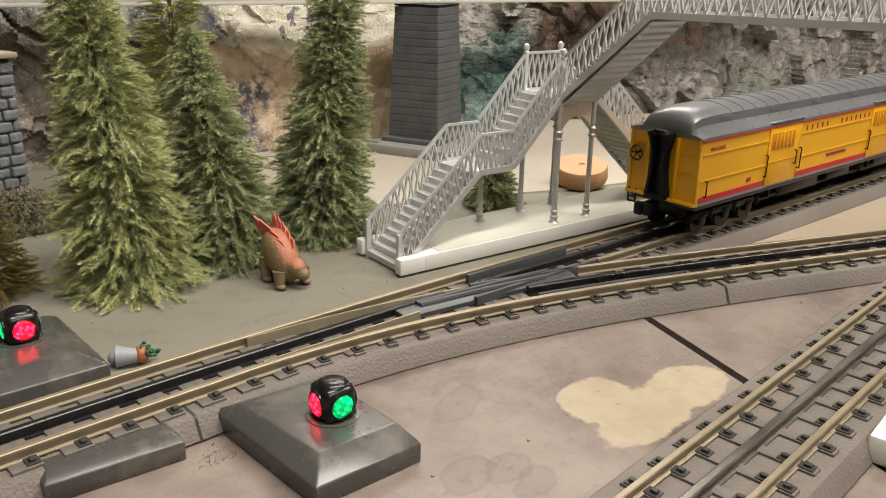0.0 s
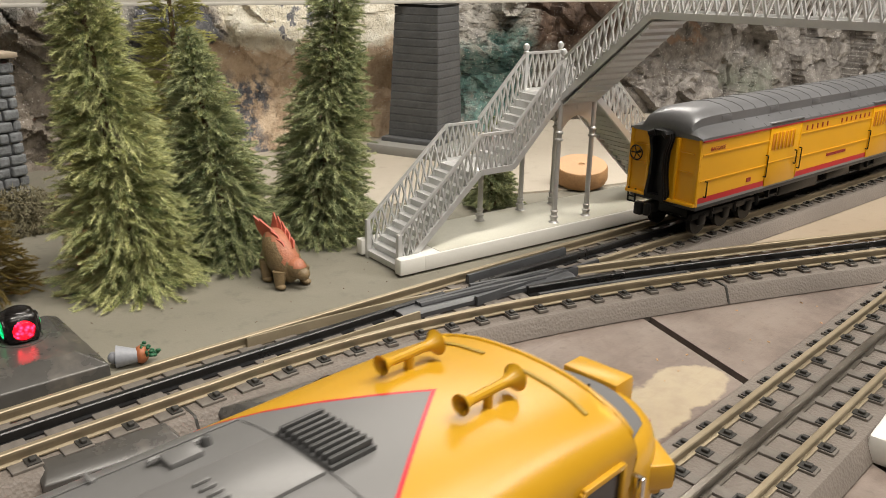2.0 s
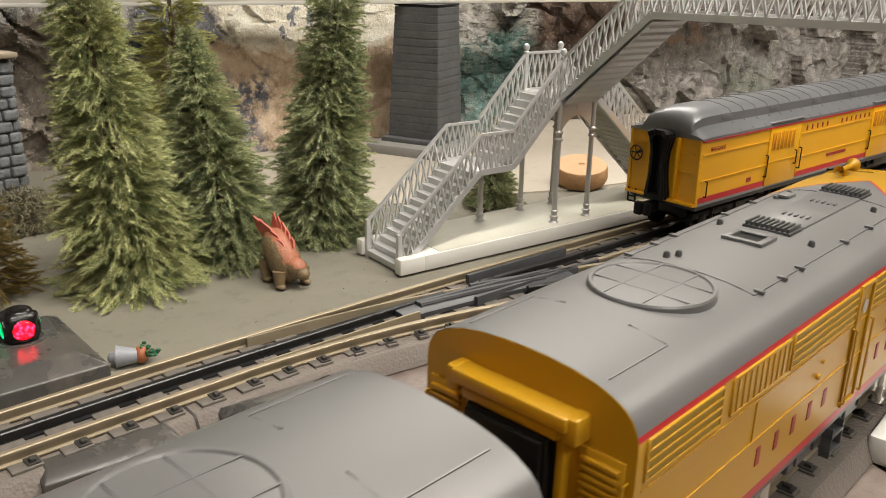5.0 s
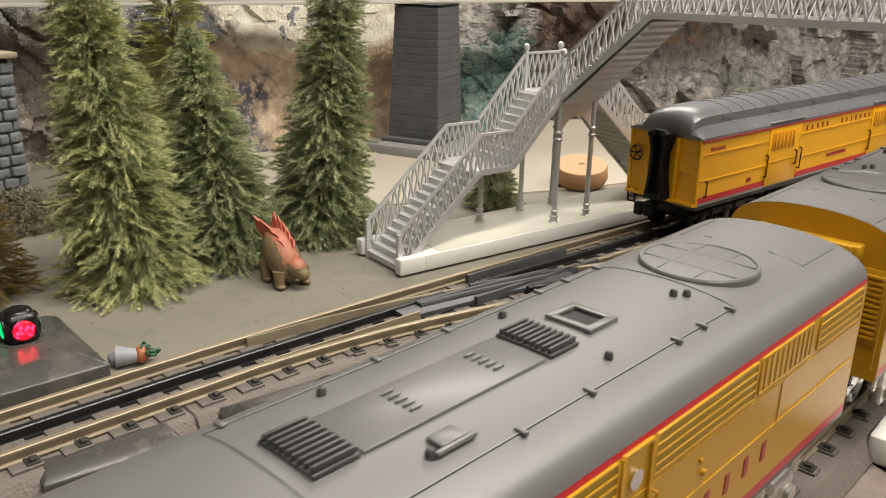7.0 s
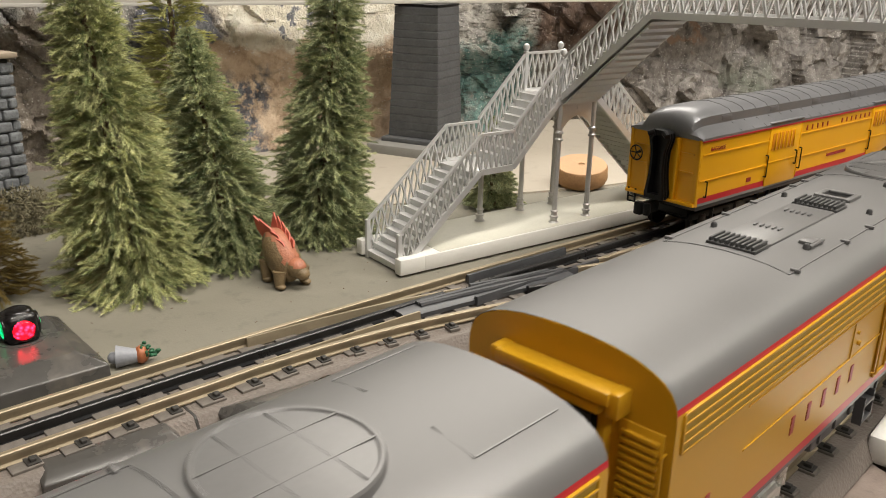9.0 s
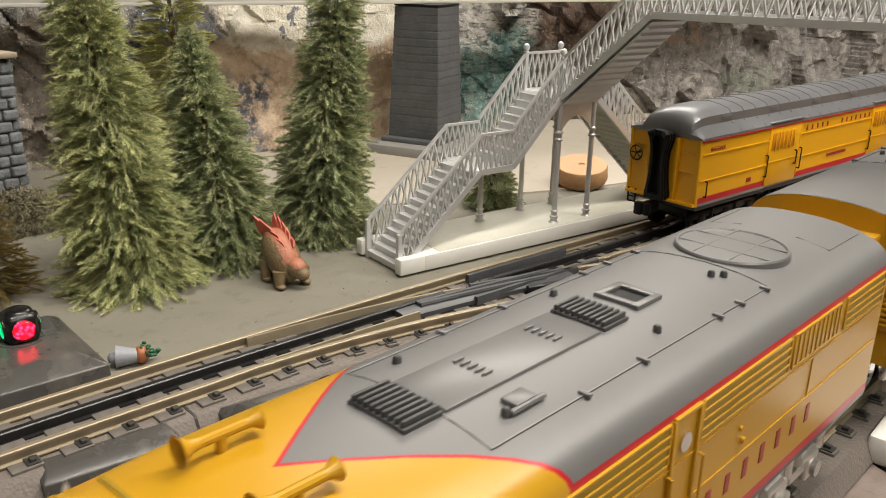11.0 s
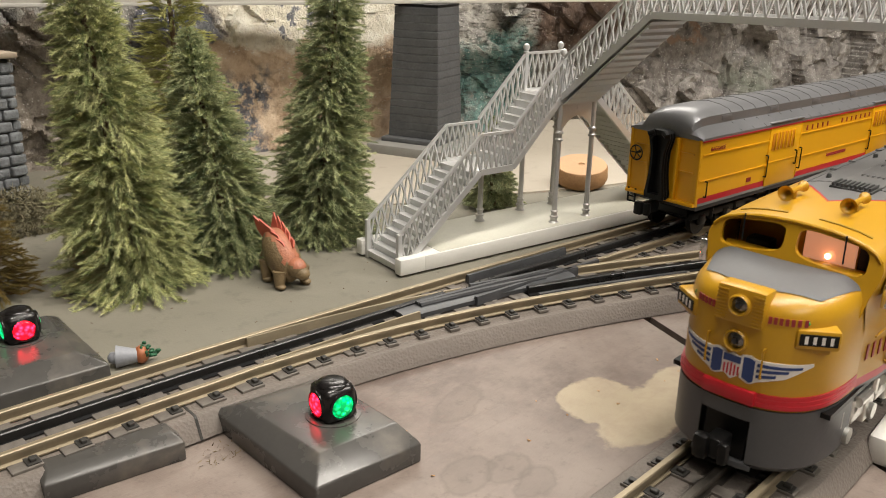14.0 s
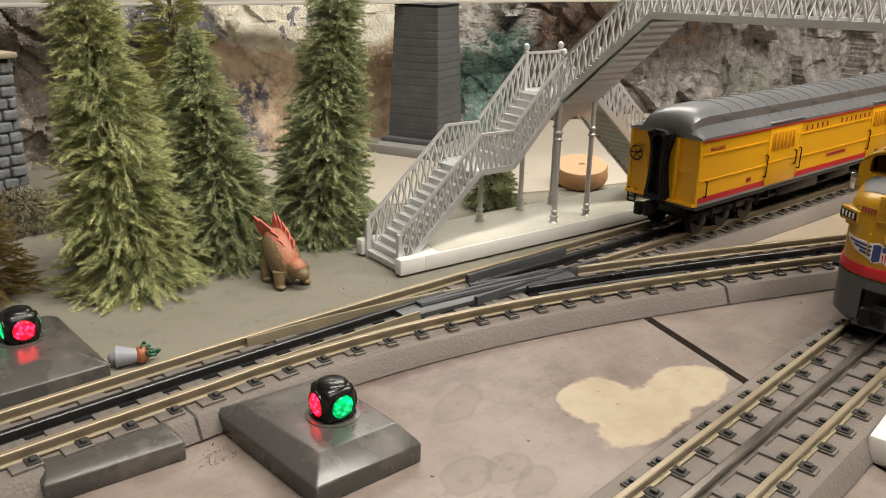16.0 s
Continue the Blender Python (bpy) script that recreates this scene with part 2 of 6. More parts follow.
def rock_material():
    """Painted plaster rock: grey, tan, a top lightened as if lit, a teal fall, brown stains and mica specks."""
    m, nt, nodes, links, b = tree_of("painted_plaster_rock")
    c = coords(nt)
    sep = nodes.new("ShaderNodeSeparateXYZ")
    links.new(c, sep.inputs[0])
    n1, n2, n3 = noise_node(nt, c, 11, 6, 0.62), noise_node(nt, c, 55, 6, 0.7), noise_node(nt, c, 500, 3)
    xx = maths(nt, "ADD", sep.outputs[0], maths(nt, "MULTIPLY", maths(nt, "SUBTRACT", n1, 0.5), 0.22))
    zz = maths(nt, "ADD", sep.outputs[2], maths(nt, "MULTIPLY", maths(nt, "SUBTRACT", n1, 0.5), 0.16))
    n4 = noise_node(nt, c, 130, 4, 0.7)
    greyrock = ramp(nt, n2, [(0.30, (0.070, 0.062, 0.057)), (0.46, (0.185, 0.170, 0.158)), (0.60, (0.30, 0.28, 0.26)), (0.76, (0.46, 0.435, 0.40))])
    tan = ramp(nt, n2, [(0.28, (0.30, 0.20, 0.13)), (0.46, (0.50, 0.375, 0.26)), (0.68, (0.66, 0.53, 0.39))])
    cream = ramp(nt, n2, [(0.30, (0.46, 0.42, 0.34)), (0.46, (0.72, 0.67, 0.55)), (0.60, (0.85, 0.82, 0.72))])
    bluish = ramp(nt, n2, [(0.32, (0.045, 0.048, 0.062)), (0.55, (0.14, 0.145, 0.165)), (0.72, (0.32, 0.32, 0.33))])
    palegrey = ramp(nt, n2, [(0.32, (0.20, 0.195, 0.185)), (0.60, (0.48, 0.46, 0.42))])
    brown = ramp(nt, n2, [(0.32, (0.050, 0.032, 0.026)), (0.7, (0.17, 0.115, 0.085))])
    greybrown = ramp(nt, n2, [(0.30, (0.12, 0.10, 0.08)), (0.50, (0.28, 0.24, 0.20)), (0.72, (0.46, 0.41, 0.35))])
    flat = nodes.new("ShaderNodeMapping")
    flat.inputs["Scale"].default_value = (95, 95, 330)
    links.new(c, flat.inputs["Vector"])
    dash = noise_node(nt, flat.outputs[0], 1.0, 3, 0.6)
    teal = ramp(nt, n2, [(0.3, (0.045, 0.10, 0.095)), (0.5, (0.12, 0.225, 0.205)), (0.70, (0.30, 0.37, 0.33))])
    teal = mixc(nt, ramp(nt, dash, [(0.50, grey(0)), (0.62, grey(0.75))]), teal, (0.03, 0.038, 0.035))
    fallgrey = mixc(nt, ramp(nt, dash, [(0.52, grey(0)), (0.64, grey(0.8))]), palegrey, (0.07, 0.06, 0.05))
    zone = lambda lo, hi, w: maths(nt, "MULTIPLY", maths(nt, "MULTIPLY", maths(nt, "SUBTRACT", xx, lo), 1 / w, True), maths(nt, "MULTIPLY", maths(nt, "SUBTRACT", hi, xx), 1 / w, True))
    high = lambda z0, w: maths(nt, "MULTIPLY", maths(nt, "SUBTRACT", zz, z0), 1 / w, True)
    both = lambda a, b2: maths(nt, "MULTIPLY", a, b2)
    below = lambda z0, w: maths(nt, "MULTIPLY", maths(nt, "SUBTRACT", z0, zz), 1 / w, True)
    col = mixc(nt, zone(-1.0, 0.43, 0.03), greyrock, greybrown)
    col = mixc(nt, zone(0.405, 0.715, 0.02), col, tan)
    col = mixc(nt, both(zone(0.42, 0.50, 0.02), both(below(0.088, 0.015), ramp(nt, n4, [(0.42, grey(0)), (0.52, grey(1))]))), col, bluish)
    # cream strip: strong light on the rock below the deck, put into colour
    col = mixc(nt, both(zone(0.455, 0.715, 0.02), high(0.100, 0.008)), col, cream)
    col = mixc(nt, both(zone(0.51, 0.61, 0.02), both(high(0.112, 0.006), ramp(nt, n2, [(0.52, grey(0)), (0.56, grey(1))]))), col, bluish)
    col = mixc(nt, both(zone(0.32, 0.478, 0.02), high(0.109, 0.006)), col, bluish)
    # pale grey top lightens the left rocks in place of light
    col = mixc(nt, both(zone(-1.0, 0.405, 0.02), high(0.124, 0.004)), col, palegrey)
    col = mixc(nt, zone(0.705, 0.845, 0.02), col, teal)
    col = mixc(nt, both(zone(0.705, 0.845, 0.02), high(0.092, 0.014)), col, fallgrey)
    col = mixc(nt, both(zone(0.815, 0.98, 0.03), high(0.088, 0.015)), col, brown)
    col = mixc(nt, both(zone(1.02, 1.12, 0.02), both(high(0.088, 0.008), below(0.105, 0.008))), col, (0.27, 0.18, 0.125))
    col = mixc(nt, both(both(zone(1.14, 1.32, 0.04), below(0.075, 0.02)), ramp(nt, n1, [(0.45, grey(0)), (0.6, grey(0.55))])), col, (0.20, 0.235, 0.18))
    fleck = nodes.new("ShaderNodeTexVoronoi")
    fleck.inputs["Scale"].default_value = 300
    links.new(c, fleck.inputs["Vector"])
    bits = maths(nt, "MULTIPLY", maths(nt, "LESS_THAN", fleck.outputs["Distance"], 0.19), maths(nt, "GREATER_THAN", noise_node(nt, c, 28, 3), 0.50))
    col = mixc(nt, maths(nt, "MULTIPLY", bits, 0.85), col, (0.72, 0.70, 0.66))
    links.new(col, b.inputs["Base Color"])
    v = nodes.new("ShaderNodeTexVoronoi")
    v.inputs["Scale"].default_value = 330
    links.new(c, v.inputs["Vector"])
    spark = ramp(nt, v.outputs["Distance"], [(0.10, grey(0.12)), (0.2, grey(0.75))])
    links.new(spark, b.inputs["Roughness"])
    pit = ramp(nt, noise_node(nt, c, 260, 2), [(0.56, grey(0)), (0.66, grey(1))])
    bump(nt, b, maths(nt, "ADD", maths(nt, "ADD", n2, maths(nt, "MULTIPLY", n3, 0.5)), maths(nt, "MULTIPLY", pit, -0.30)), 0.6, 0.006)
    return m


M["rock"] = rock_material()


def needle_material(name, lo, hi):
    """Needles: each branch has its own tone, each needle strays from it a little."""
    m, nt, nodes, links, b = tree_of(name)
    geo = nodes.new("ShaderNodeNewGeometry")
    tone = nodes.new("ShaderNodeAttribute")
    tone.attribute_name = "tone"
    f = maths(nt, "ADD", maths(nt, "MULTIPLY", geo.outputs["Random Per Island"], 0.45), maths(nt, "MULTIPLY", tone.outputs["Fac"], 0.55))
    links.new(ramp(nt, f, [(0.1, lo), (0.9, hi)]), b.inputs["Base Color"])
    b.inputs["Roughness"].default_value = 0.7
    return m


M["needle"] = needle_material("green_fir_needles", (0.10, 0.155, 0.045), (0.82, 0.81, 0.42))
M["needle_dull"] = needle_material("dull_green_fir_needles", (0.075, 0.125, 0.045), (0.65, 0.67, 0.37))
M["needle_yellow"] = needle_material("yellow_green_fir_needles", (0.22, 0.23, 0.05), (0.62, 0.60, 0.24))
M["needle_brown"] = needle_material("brown_fir_needles", (0.10, 0.07, 0.015), (0.28, 0.21, 0.06))
M["straw"] = needle_material("brown_straw", (0.12, 0.085, 0.045), (0.36, 0.28, 0.16))
M["moss"] = needle_material("dry_moss", (0.16, 0.14, 0.08), (0.38, 0.35, 0.22))


def livery(VEE):
    """Loco body paint: yellow sides, grey roof ending in a V, red edge lines."""
    m, nt, nodes, links, b = tree_of("yellow_grey_loco_paint")
    c = coords(nt)
    sep = nodes.new("ShaderNodeSeparateXYZ")
    links.new(c, sep.inputs[0])
    n1, n2 = noise_node(nt, c, 30, 5), noise_node(nt, c, 700, 3)
    x, z, ay = sep.outputs[0], sep.outputs[2], maths(nt, "ABSOLUTE", sep.outputs[1])
    vee = maths(nt, "ADD", maths(nt, "SUBTRACT", x, VEE), maths(nt, "MULTIPLY", ay, 1.45))
    edge = maths(nt, "SUBTRACT", 0.0795, z)
    d = maths(nt, "MAXIMUM", vee, edge)
    red = maths(nt, "LESS_THAN", maths(nt, "ABSOLUTE", d), 0.0008)
    roof = maths(nt, "LESS_THAN", d, 0.0)
    low = maths(nt, "LESS_THAN", maths(nt, "ABSOLUTE", maths(nt, "SUBTRACT", z, 0.0317)), 0.0017)
    skirt = maths(nt, "LESS_THAN", z, 0.0300)
    col = mixc(nt, n1, tuple(v * 0.93 for v in YELLOW), tuple(min(1, v * 1.05) for v in YELLOW))
    col = mixc(nt, roof, col, mixc(nt, n1, tuple(v * 0.88 for v in ROOFGREY), tuple(v * 1.12 for v in ROOFGREY)))
    col = mixc(nt, maths(nt, "MAXIMUM", red, low), col, RED)
    col = mixc(nt, skirt, col, (0.072, 0.073, 0.077))
    links.new(col, b.inputs["Base Color"])
    links.new(maths(nt, "ADD", maths(nt, "ADD", maths(nt, "MULTIPLY", n1, 0.14), 0.27), maths(nt, "MULTIPLY", roof, 0.10)), b.inputs["Roughness"])
    links.new(maths(nt, "MULTIPLY", roof, 0.25), b.inputs["Metallic"])
    bump(nt, b, n2, 0.05, 0.0002)
    return m


M["livery"] = livery(0.238)
M["livery_booster"] = livery(2.0)

# ---- building helpers ----
def part(name, bm, material, parent=None, label="", smooth=35):
    me = bpy.data.meshes.new(name)
    bmesh.ops.recalc_face_normals(bm, faces=bm.faces[:])
    bm.to_mesh(me)
    bm.free()
    for mt in material if isinstance(material, (list, tuple)) else (material,):
        me.materials.append(mt)
    if smooth:
        me.shade_smooth()
        me.set_sharp_from_angle(angle=radians(smooth))
    ob = new(name, me)
    ob.parent = parent
    return tagged(ob, label)


def thing(name, m, label, category, group="", kind=""):
    ob = new(name)
    ob.empty_display_size = 0.01
    ob.matrix_world = m
    return tagged(ob, label, category, group, kind)


def box(bm, c, s, m=None, bevel=0.0):
    """A box of size s round c, turned by m, with its edges bevelled."""
    base = m or Matrix.Identity(4)
    r = bmesh.ops.create_cube(bm, size=1.0, matrix=base @ Matrix.Translation(c) @ Matrix.Diagonal((*s, 1)))
    if bevel:
        es = list({e for v in r["verts"] for e in v.link_edges})
        bmesh.ops.bevel(bm, geom=es, offset=bevel, segments=2, profile=0.5, affect="EDGES")


def rod(bm, a, b, r, n=8, r2=None):
    a, b = Vector(a), Vector(b)
    q = (b - a).to_track_quat("Z", "Y").to_matrix().to_4x4()
    bmesh.ops.create_cone(bm, cap_ends=True, segments=n, radius1=r, radius2=r if r2 is None else r2, depth=(b - a).length, matrix=Matrix.Translation((a + b) / 2) @ q)


def bar(bm, a, b, w, h, up=(0, 0, 1)):
    """A straight bar of rectangular section from a to b."""
    a, b = Vector(a), Vector(b)
    d = (b - a).normalized()
    s = d.cross(Vector(up)).normalized()
    u = s.cross(d)
    m = Matrix((d, s, u)).transposed().to_4x4()
    m.translation = (a + b) / 2
    box(bm, (0, 0, 0), ((b - a).length, w, h), m)


def lathe(bm, profile, m=None, n=16):
    """Turns (radius, z) points round the z axis."""
    m = m or Matrix.Identity(4)
    rings = []
    for r, z in profile:
        rings.append([bm.verts.new(m @ Vector((r * math.cos(2 * math.pi * k / n), r * math.sin(2 * math.pi * k / n), z))) for k in range(n)])
    for a, b in zip(rings, rings[1:]):
        for k in range(n):
            bm.faces.new((a[k], a[(k + 1) % n], b[(k + 1) % n], b[k]))
    bm.faces.new(rings[0][::-1])
    bm.faces.new(rings[-1])


def sweep(bm, path, profile, closed=True, caps=True):
    """Sweeps (side, up) points along a path of (x, y, z); side is to the left of the way."""
    rows = []
    for i, p in enumerate(path):
        a, b = path[max(0, i - 1)], path[min(len(path) - 1, i + 1)]
        d = Vector((b[0] - a[0], b[1] - a[1], 0)).normalized()
        s = Vector((-d.y, d.x, 0))
        rows.append([bm.verts.new(Vector(p) + s * u + Vector((0, 0, w))) for u, w in profile])
    k = len(profile)
    for a, b in zip(rows, rows[1:]):
        for j in range(k if closed else k - 1):
            bm.faces.new((a[j], a[(j + 1) % k], b[(j + 1) % k], b[j]))
    if caps and closed:
        bm.faces.new(rows[0][::-1])
        bm.faces.new(rows[-1])


def slab(bm, outline, z0, z1):
    lo, hi = [bm.verts.new((x, y, z0)) for x, y in outline], [bm.verts.new((x, y, z1)) for x, y in outline]
    n = len(outline)
    bm.faces.new(hi)
    bm.faces.new(lo[::-1])
    for i in range(n):
        bm.faces.new((lo[i], lo[(i + 1) % n], hi[(i + 1) % n], hi[i]))


# ---- room shell ----
def plane_box(name, c, s, material, label):
    bm = bmesh.new()
    box(bm, (0, 0, 0), s)
    ob = part(name, bm, material)
    ob.location = c
    return tagged(ob, label, "", "", "structure")


plane_box("floor", (0.5, 0.3, -0.95), (5.0, 5.0, 0.1), M["wall"], "plain room floor below the layout table")
plane_box("ceiling", (0.5, 0.3, 1.45), (5.0, 5.0, 0.1), M["ceiling"], "plain pale ceiling of the room")
plane_box("wall_north", (0.5, 2.85, 0.25), (5.0, 0.1, 2.3), M["wall"], "plain dull grey room wall")
plane_box("wall_south", (0.5, -2.25, 0.25), (5.0, 0.1, 2.3), M["wall"], "plain dull grey room wall")
plane_box("wall_east", (3.05, 0.3, 0.25), (0.1, 5.0, 2.3), M["wall"], "plain dull grey room wall")
plane_box("wall_west", (-2.05, 0.3, 0.25), (0.1, 5.0, 2.3), M["wall"], "plain dull grey room wall")

# ---- track lines ----
def curve_line(pts, x0, x1, n, degree):
    k = np.polyfit([p[0] for p in pts], [p[1] for p in pts], degree)
    return [(x, float(np.polyval(k, x))) for x in np.linspace(x0, x1, n)]


NEAR = [(x, 0.1125) for x in np.linspace(-0.9, 2.2, 60)]
LEFT_PTS = [(-0.3, 0.330), (-0.1, 0.3275), (0.1, 0.3235), (0.2, 0.3175), (0.3, 0.3095), (0.36, 0.303), (0.44, 0.2925), (0.53, 0.2835), (0.7, 0.266), (0.9, 0.245), (1.2, 0.214)]
RIGHT_PTS = [(0.16, 0.3205), (0.2, 0.3175), (0.25, 0.311), (0.3, 0.300), (0.35, 0.2845), (0.40, 0.2655), (0.452, 0.2435), (0.53, 0.2065), (0.62, 0.1645), (0.70, 0.1255), (0.80, 0.0755)]
LEFT = curve_line(LEFT_PTS, -0.3, 1.2, 160, 5)
RIGHT = curve_line(RIGHT_PTS, 0.185, 0.80, 90, 5)


def offset(line, d):
    out = []
    for i, p in enumerate(line):
        a, b = line[max(0, i - 1)], line[min(len(line) - 1, i + 1)]
        v = Vector((b[0] - a[0], b[1] - a[1])).normalized()
        out.append((p[0] - v.y * d, p[1] + v.x * d))
    return out


def between(line, x0, x1):
    return [p for p in line if x0 <= p[0] <= x1]


def at_height(line, z):
    return [(x, y, z) for x, y in line]


# ---- ground ----
def ground_piece(name, outline, z0, z1, material, label):
    bm = bmesh.new()
    slab(bm, outline, z0, z1)
    return tagged(part(name, bm, material, None, "", 0), label, "", "", "structure")


ground_piece("ground", [(-1.2, -1.0), (2.4, -1.0), (2.4, 1.5), (-1.2, 1.5)], -0.04, -0.0195, M["dark"], "table top under the painted scenery boards, coloured dark to shade their gap")
left_edge = between(LEFT, -0.3, 0.36)
right_edge = between(RIGHT, 0.36, 0.62)
seam = [(0.4085, 0.2290), (0.374, 0.150), (0.362, 0.12), (0.33, 0.04), (0.30, -0.6)]
seam2 = [(0.4140, 0.2275), (0.3800, 0.150), (0.368, 0.12), (0.336, 0.04), (0.306, -0.6)]
split = [p for p in left_edge + right_edge]
west = [p for p in split if p[0] < 0.404]
east = [p for p in split if p[0] > 0.410]
# two painted boards meet in a ragged gap
ground_piece("ground_board_west", [(-0.9, -0.6), (-0.9, 0.33)] + west + [(0.4085, 0.255)] + seam, -0.019, 0.0, M["board"], "worn mauve-brown painted board with a bare sandy spot")
ground_piece("ground_board_east", [(2.2, -0.6), (0.306, -0.6)] + seam2[::-1][1:] + [(0.414, 0.255)] + east + [(2.2, -0.5)], -0.019, 0.0, M["board"], "worn mauve-brown painted board beside the near track")
ground_piece("ground_olive", [(-0.9, 0.332)] + [(x, y + 0.003) for x, y in between(LEFT, -0.3, 1.2)] + [(2.2, 0.12), (2.2, 1.4), (-0.9, 1.4)], -0.019, 0.0005, M["olive"], "olive-grey painted ground under the fir trees")
ground_piece("ground_sand", [(p[0] + 0.006, p[1] + 0.004) for p in between(RIGHT, 0.42, 0.62)] + [(2.2, -0.2), (2.2, 0.115)] + [(x, y - 0.003) for x, y in between(LEFT, 0.45, 1.2)][::-1], -0.019, 0.0008, M["sand"], "pale sandy painted ground between the diverging tracks")
# pale sandy apron behind the platform
sand_edge = [(0.40, 0.52), (0.52, 0.47), (0.62, 0.42), (0.8, 0.36), (1.6, 0.25), (1.7, 0.5), (0.9, 0.75), (0.4, 0.80), (0.33, 0.68)]
ground_piece("ground_sand_back", sand_edge, 0.0005, 0.002, M["sandpale"], "pale cream painted ground at the foot of the rocks")

# ---- tracks ----
TIE_STEP = 0.0194
RAIL_TOP, RAIL_FOOT = 0.017, 0.0115
HEAD = [(-0.0010, 0.0001), (-0.0014, -0.0003), (-0.0014, -0.0016), (-0.0005, -0.0020), (-0.0005, -0.0043), (-0.0020, -0.0049), (-0.0020, -0.0055), (0.0020, -0.0055), (0.0020, -0.0049), (0.0005, -0.0043), (0.0005, -0.0020), (0.0014, -0.0016), (0.0014, -0.0003), (0.0010, 0.0001)]


def tie_mesh():
    bm = bmesh.new()
    box(bm, (0, 0, 0), (0.0062, 0.0500, 0.0016), None, 0.0003)
    me = bpy.data.meshes.new("tie")
    bm.to_mesh(me)
    bm.free()
    me.materials.append(M["tie"])
    return me


def chair_mesh():
    bm = bmesh.new()
    box(bm, (0, 0, 0), (0.0052, 0.0062, 0.0010), None, 0.0002)
    box(bm, (0, 0.0004, 0.0011), (0.0024, 0.0030, 0.0016), None, 0.0004)
    me = bpy.data.meshes.new("rail_chair")
    bm.to_mesh(me)
    bm.free()
    me.materials.append(M["spike"])
    return me


TIE, CHAIR = tie_mesh(), chair_mesh()


def along(line, step, start=0.0):
    """Places along a line at even steps: point and heading."""
    out, todo = [], start
    for a, b in zip(line, line[1:]):
        va, vb = Vector(a), Vector(b)
        d = (vb - va).length
        while todo <= d:
            p = va + (vb - va) * (todo / d)
            out.append((p.x, p.y, math.atan2(vb.y - va.y, vb.x - va.x)))
            todo += step
        todo -= d
    return out


def lay_track(label, line, bed, rails, mids, ties, start, chairs=(-1, 1), bed_height=0.0108, bed_wide=0.0293, mid_material="railmid", sink=0.0):
    tr = thing("track", pose(0, 0, 0), label, "track")
    if bed:
        bm = bmesh.new()
        w = bed_wide
        sweep(bm, at_height(bed, -sink), [(-w - 0.0030, -0.002), (w + 0.0030, -0.002), (w + 0.0030, 0.0007), (w + 0.0042, 0.0013), (w, bed_height - 0.001), (w - 0.001, bed_height), (-w + 0.001, bed_height), (-w, bed_height - 0.001), (-w - 0.0042, 0.0013), (-w - 0.0030, 0.0007)])
        part("roadbed", bm, M["roadbed"], tr, "pebbled grey plastic roadbed", 40)
    for ln in rails:
        bm = bmesh.new()
        sweep(bm, at_height(ln, RAIL_TOP), HEAD)
        part("rail", bm, M["rail"], tr, "dull brassy running rail", 30)
    for ln in mids:
        bm = bmesh.new()
        sweep(bm, at_height(ln, RAIL_TOP - 0.0004), [(u * 1.25, w) for u, w in HEAD])
        part("centre_rail", bm, M[mid_material], tr, "dark centre rail", 30)
    for x, y, a in along(ties, TIE_STEP, start):
        o = new("tie", TIE)
        o.parent, o.matrix_basis = tr, pose(x, y, bed_height + 0.0004, 0, 0, math.degrees(a))
        for s in chairs:
            for k, side in ((0.0208, 0), (0.0125, 180)):
                if side and not INNER:
                    continue
                o = new("rail_chair", CHAIR)
                o.parent, o.matrix_basis = tr, pose(x, y, bed_height + 0.0013, 0, 0, math.degrees(a)) @ pose(0, s * k, 0, 0, 0, side + (0 if s > 0 else 180))
    return tr


G = 0.0166
INNER = True
near_seen = between(NEAR, -0.1, 0.9)
near_track = lay_track("near three-rail track with dull brassy rails and dark ties", NEAR, NEAR, [offset(NEAR, G), offset(NEAR, -G)], [NEAR], near_seen, 0.014, (-1, 1), mid_material="railgrey")
INNER = False
far_track = lay_track("three-rail turnout track curving past the platform", LEFT, LEFT, [offset(LEFT, G)] + [offset(between(LEFT, 0.43, 1.2), -G)], [between(LEFT, -0.3, 0.325), between(LEFT, 0.345, 1.2)], between(LEFT, -0.1, 1.05), 0.006, (1,))
SIDE = between(RIGHT, 0.18, 0.66)
side_track = lay_track("diverging three-rail track curving toward the near track", SIDE, SIDE, [offset(between(LEFT, -0.3, 0.19), -G)[:-1] + offset(SIDE, -G)[1:]] + [offset(between(RIGHT, 0.40, 0.66), G)], [between(RIGHT, 0.36, 0.66)], between(LEFT, -0.1, 0.2) + between(RIGHT, 0.205, 0.65), 0.0115, (-1,), sink=0.0006)

for x, y, a in along(between(LEFT, 0.47, 1.05), TIE_STEP, 0.004):
    o = new("rail_chair", CHAIR)
    o.parent, o.matrix_basis = far_track, pose(x, y, 0.0121, 0, 0, math.degrees(a)) @ pose(0, -0.0208, 0, 0, 0, 180)

for tr, line, x in ((side_track, RIGHT, 0.4775), (far_track, LEFT, 0.157)):
    xs, ys = [q[0] for q in line], [q[1] for q in line]
    a, b = [(v, float(np.interp(v, xs, ys)), 0) for v in (x - 0.0006, x + 0.0006)]
    bm = bmesh.new()
    sweep(bm, [a, b], [(-0.0338, 0.0012), (0.0338, 0.0012), (0.0296, 0.0098), (0.0285, 0.0110), (-0.0285, 0.0110), (-0.0296, 0.0098)])
    part("bed_joint", bm, M["spike"], tr, "dark joint in the roadbed", 0)

# turnout: frog plate, point blades and guard rails
turnout = thing("turnout", pose(0, 0, RAIL_FOOT), "dark grey plastic turnout frog with guard rails", "track switch")


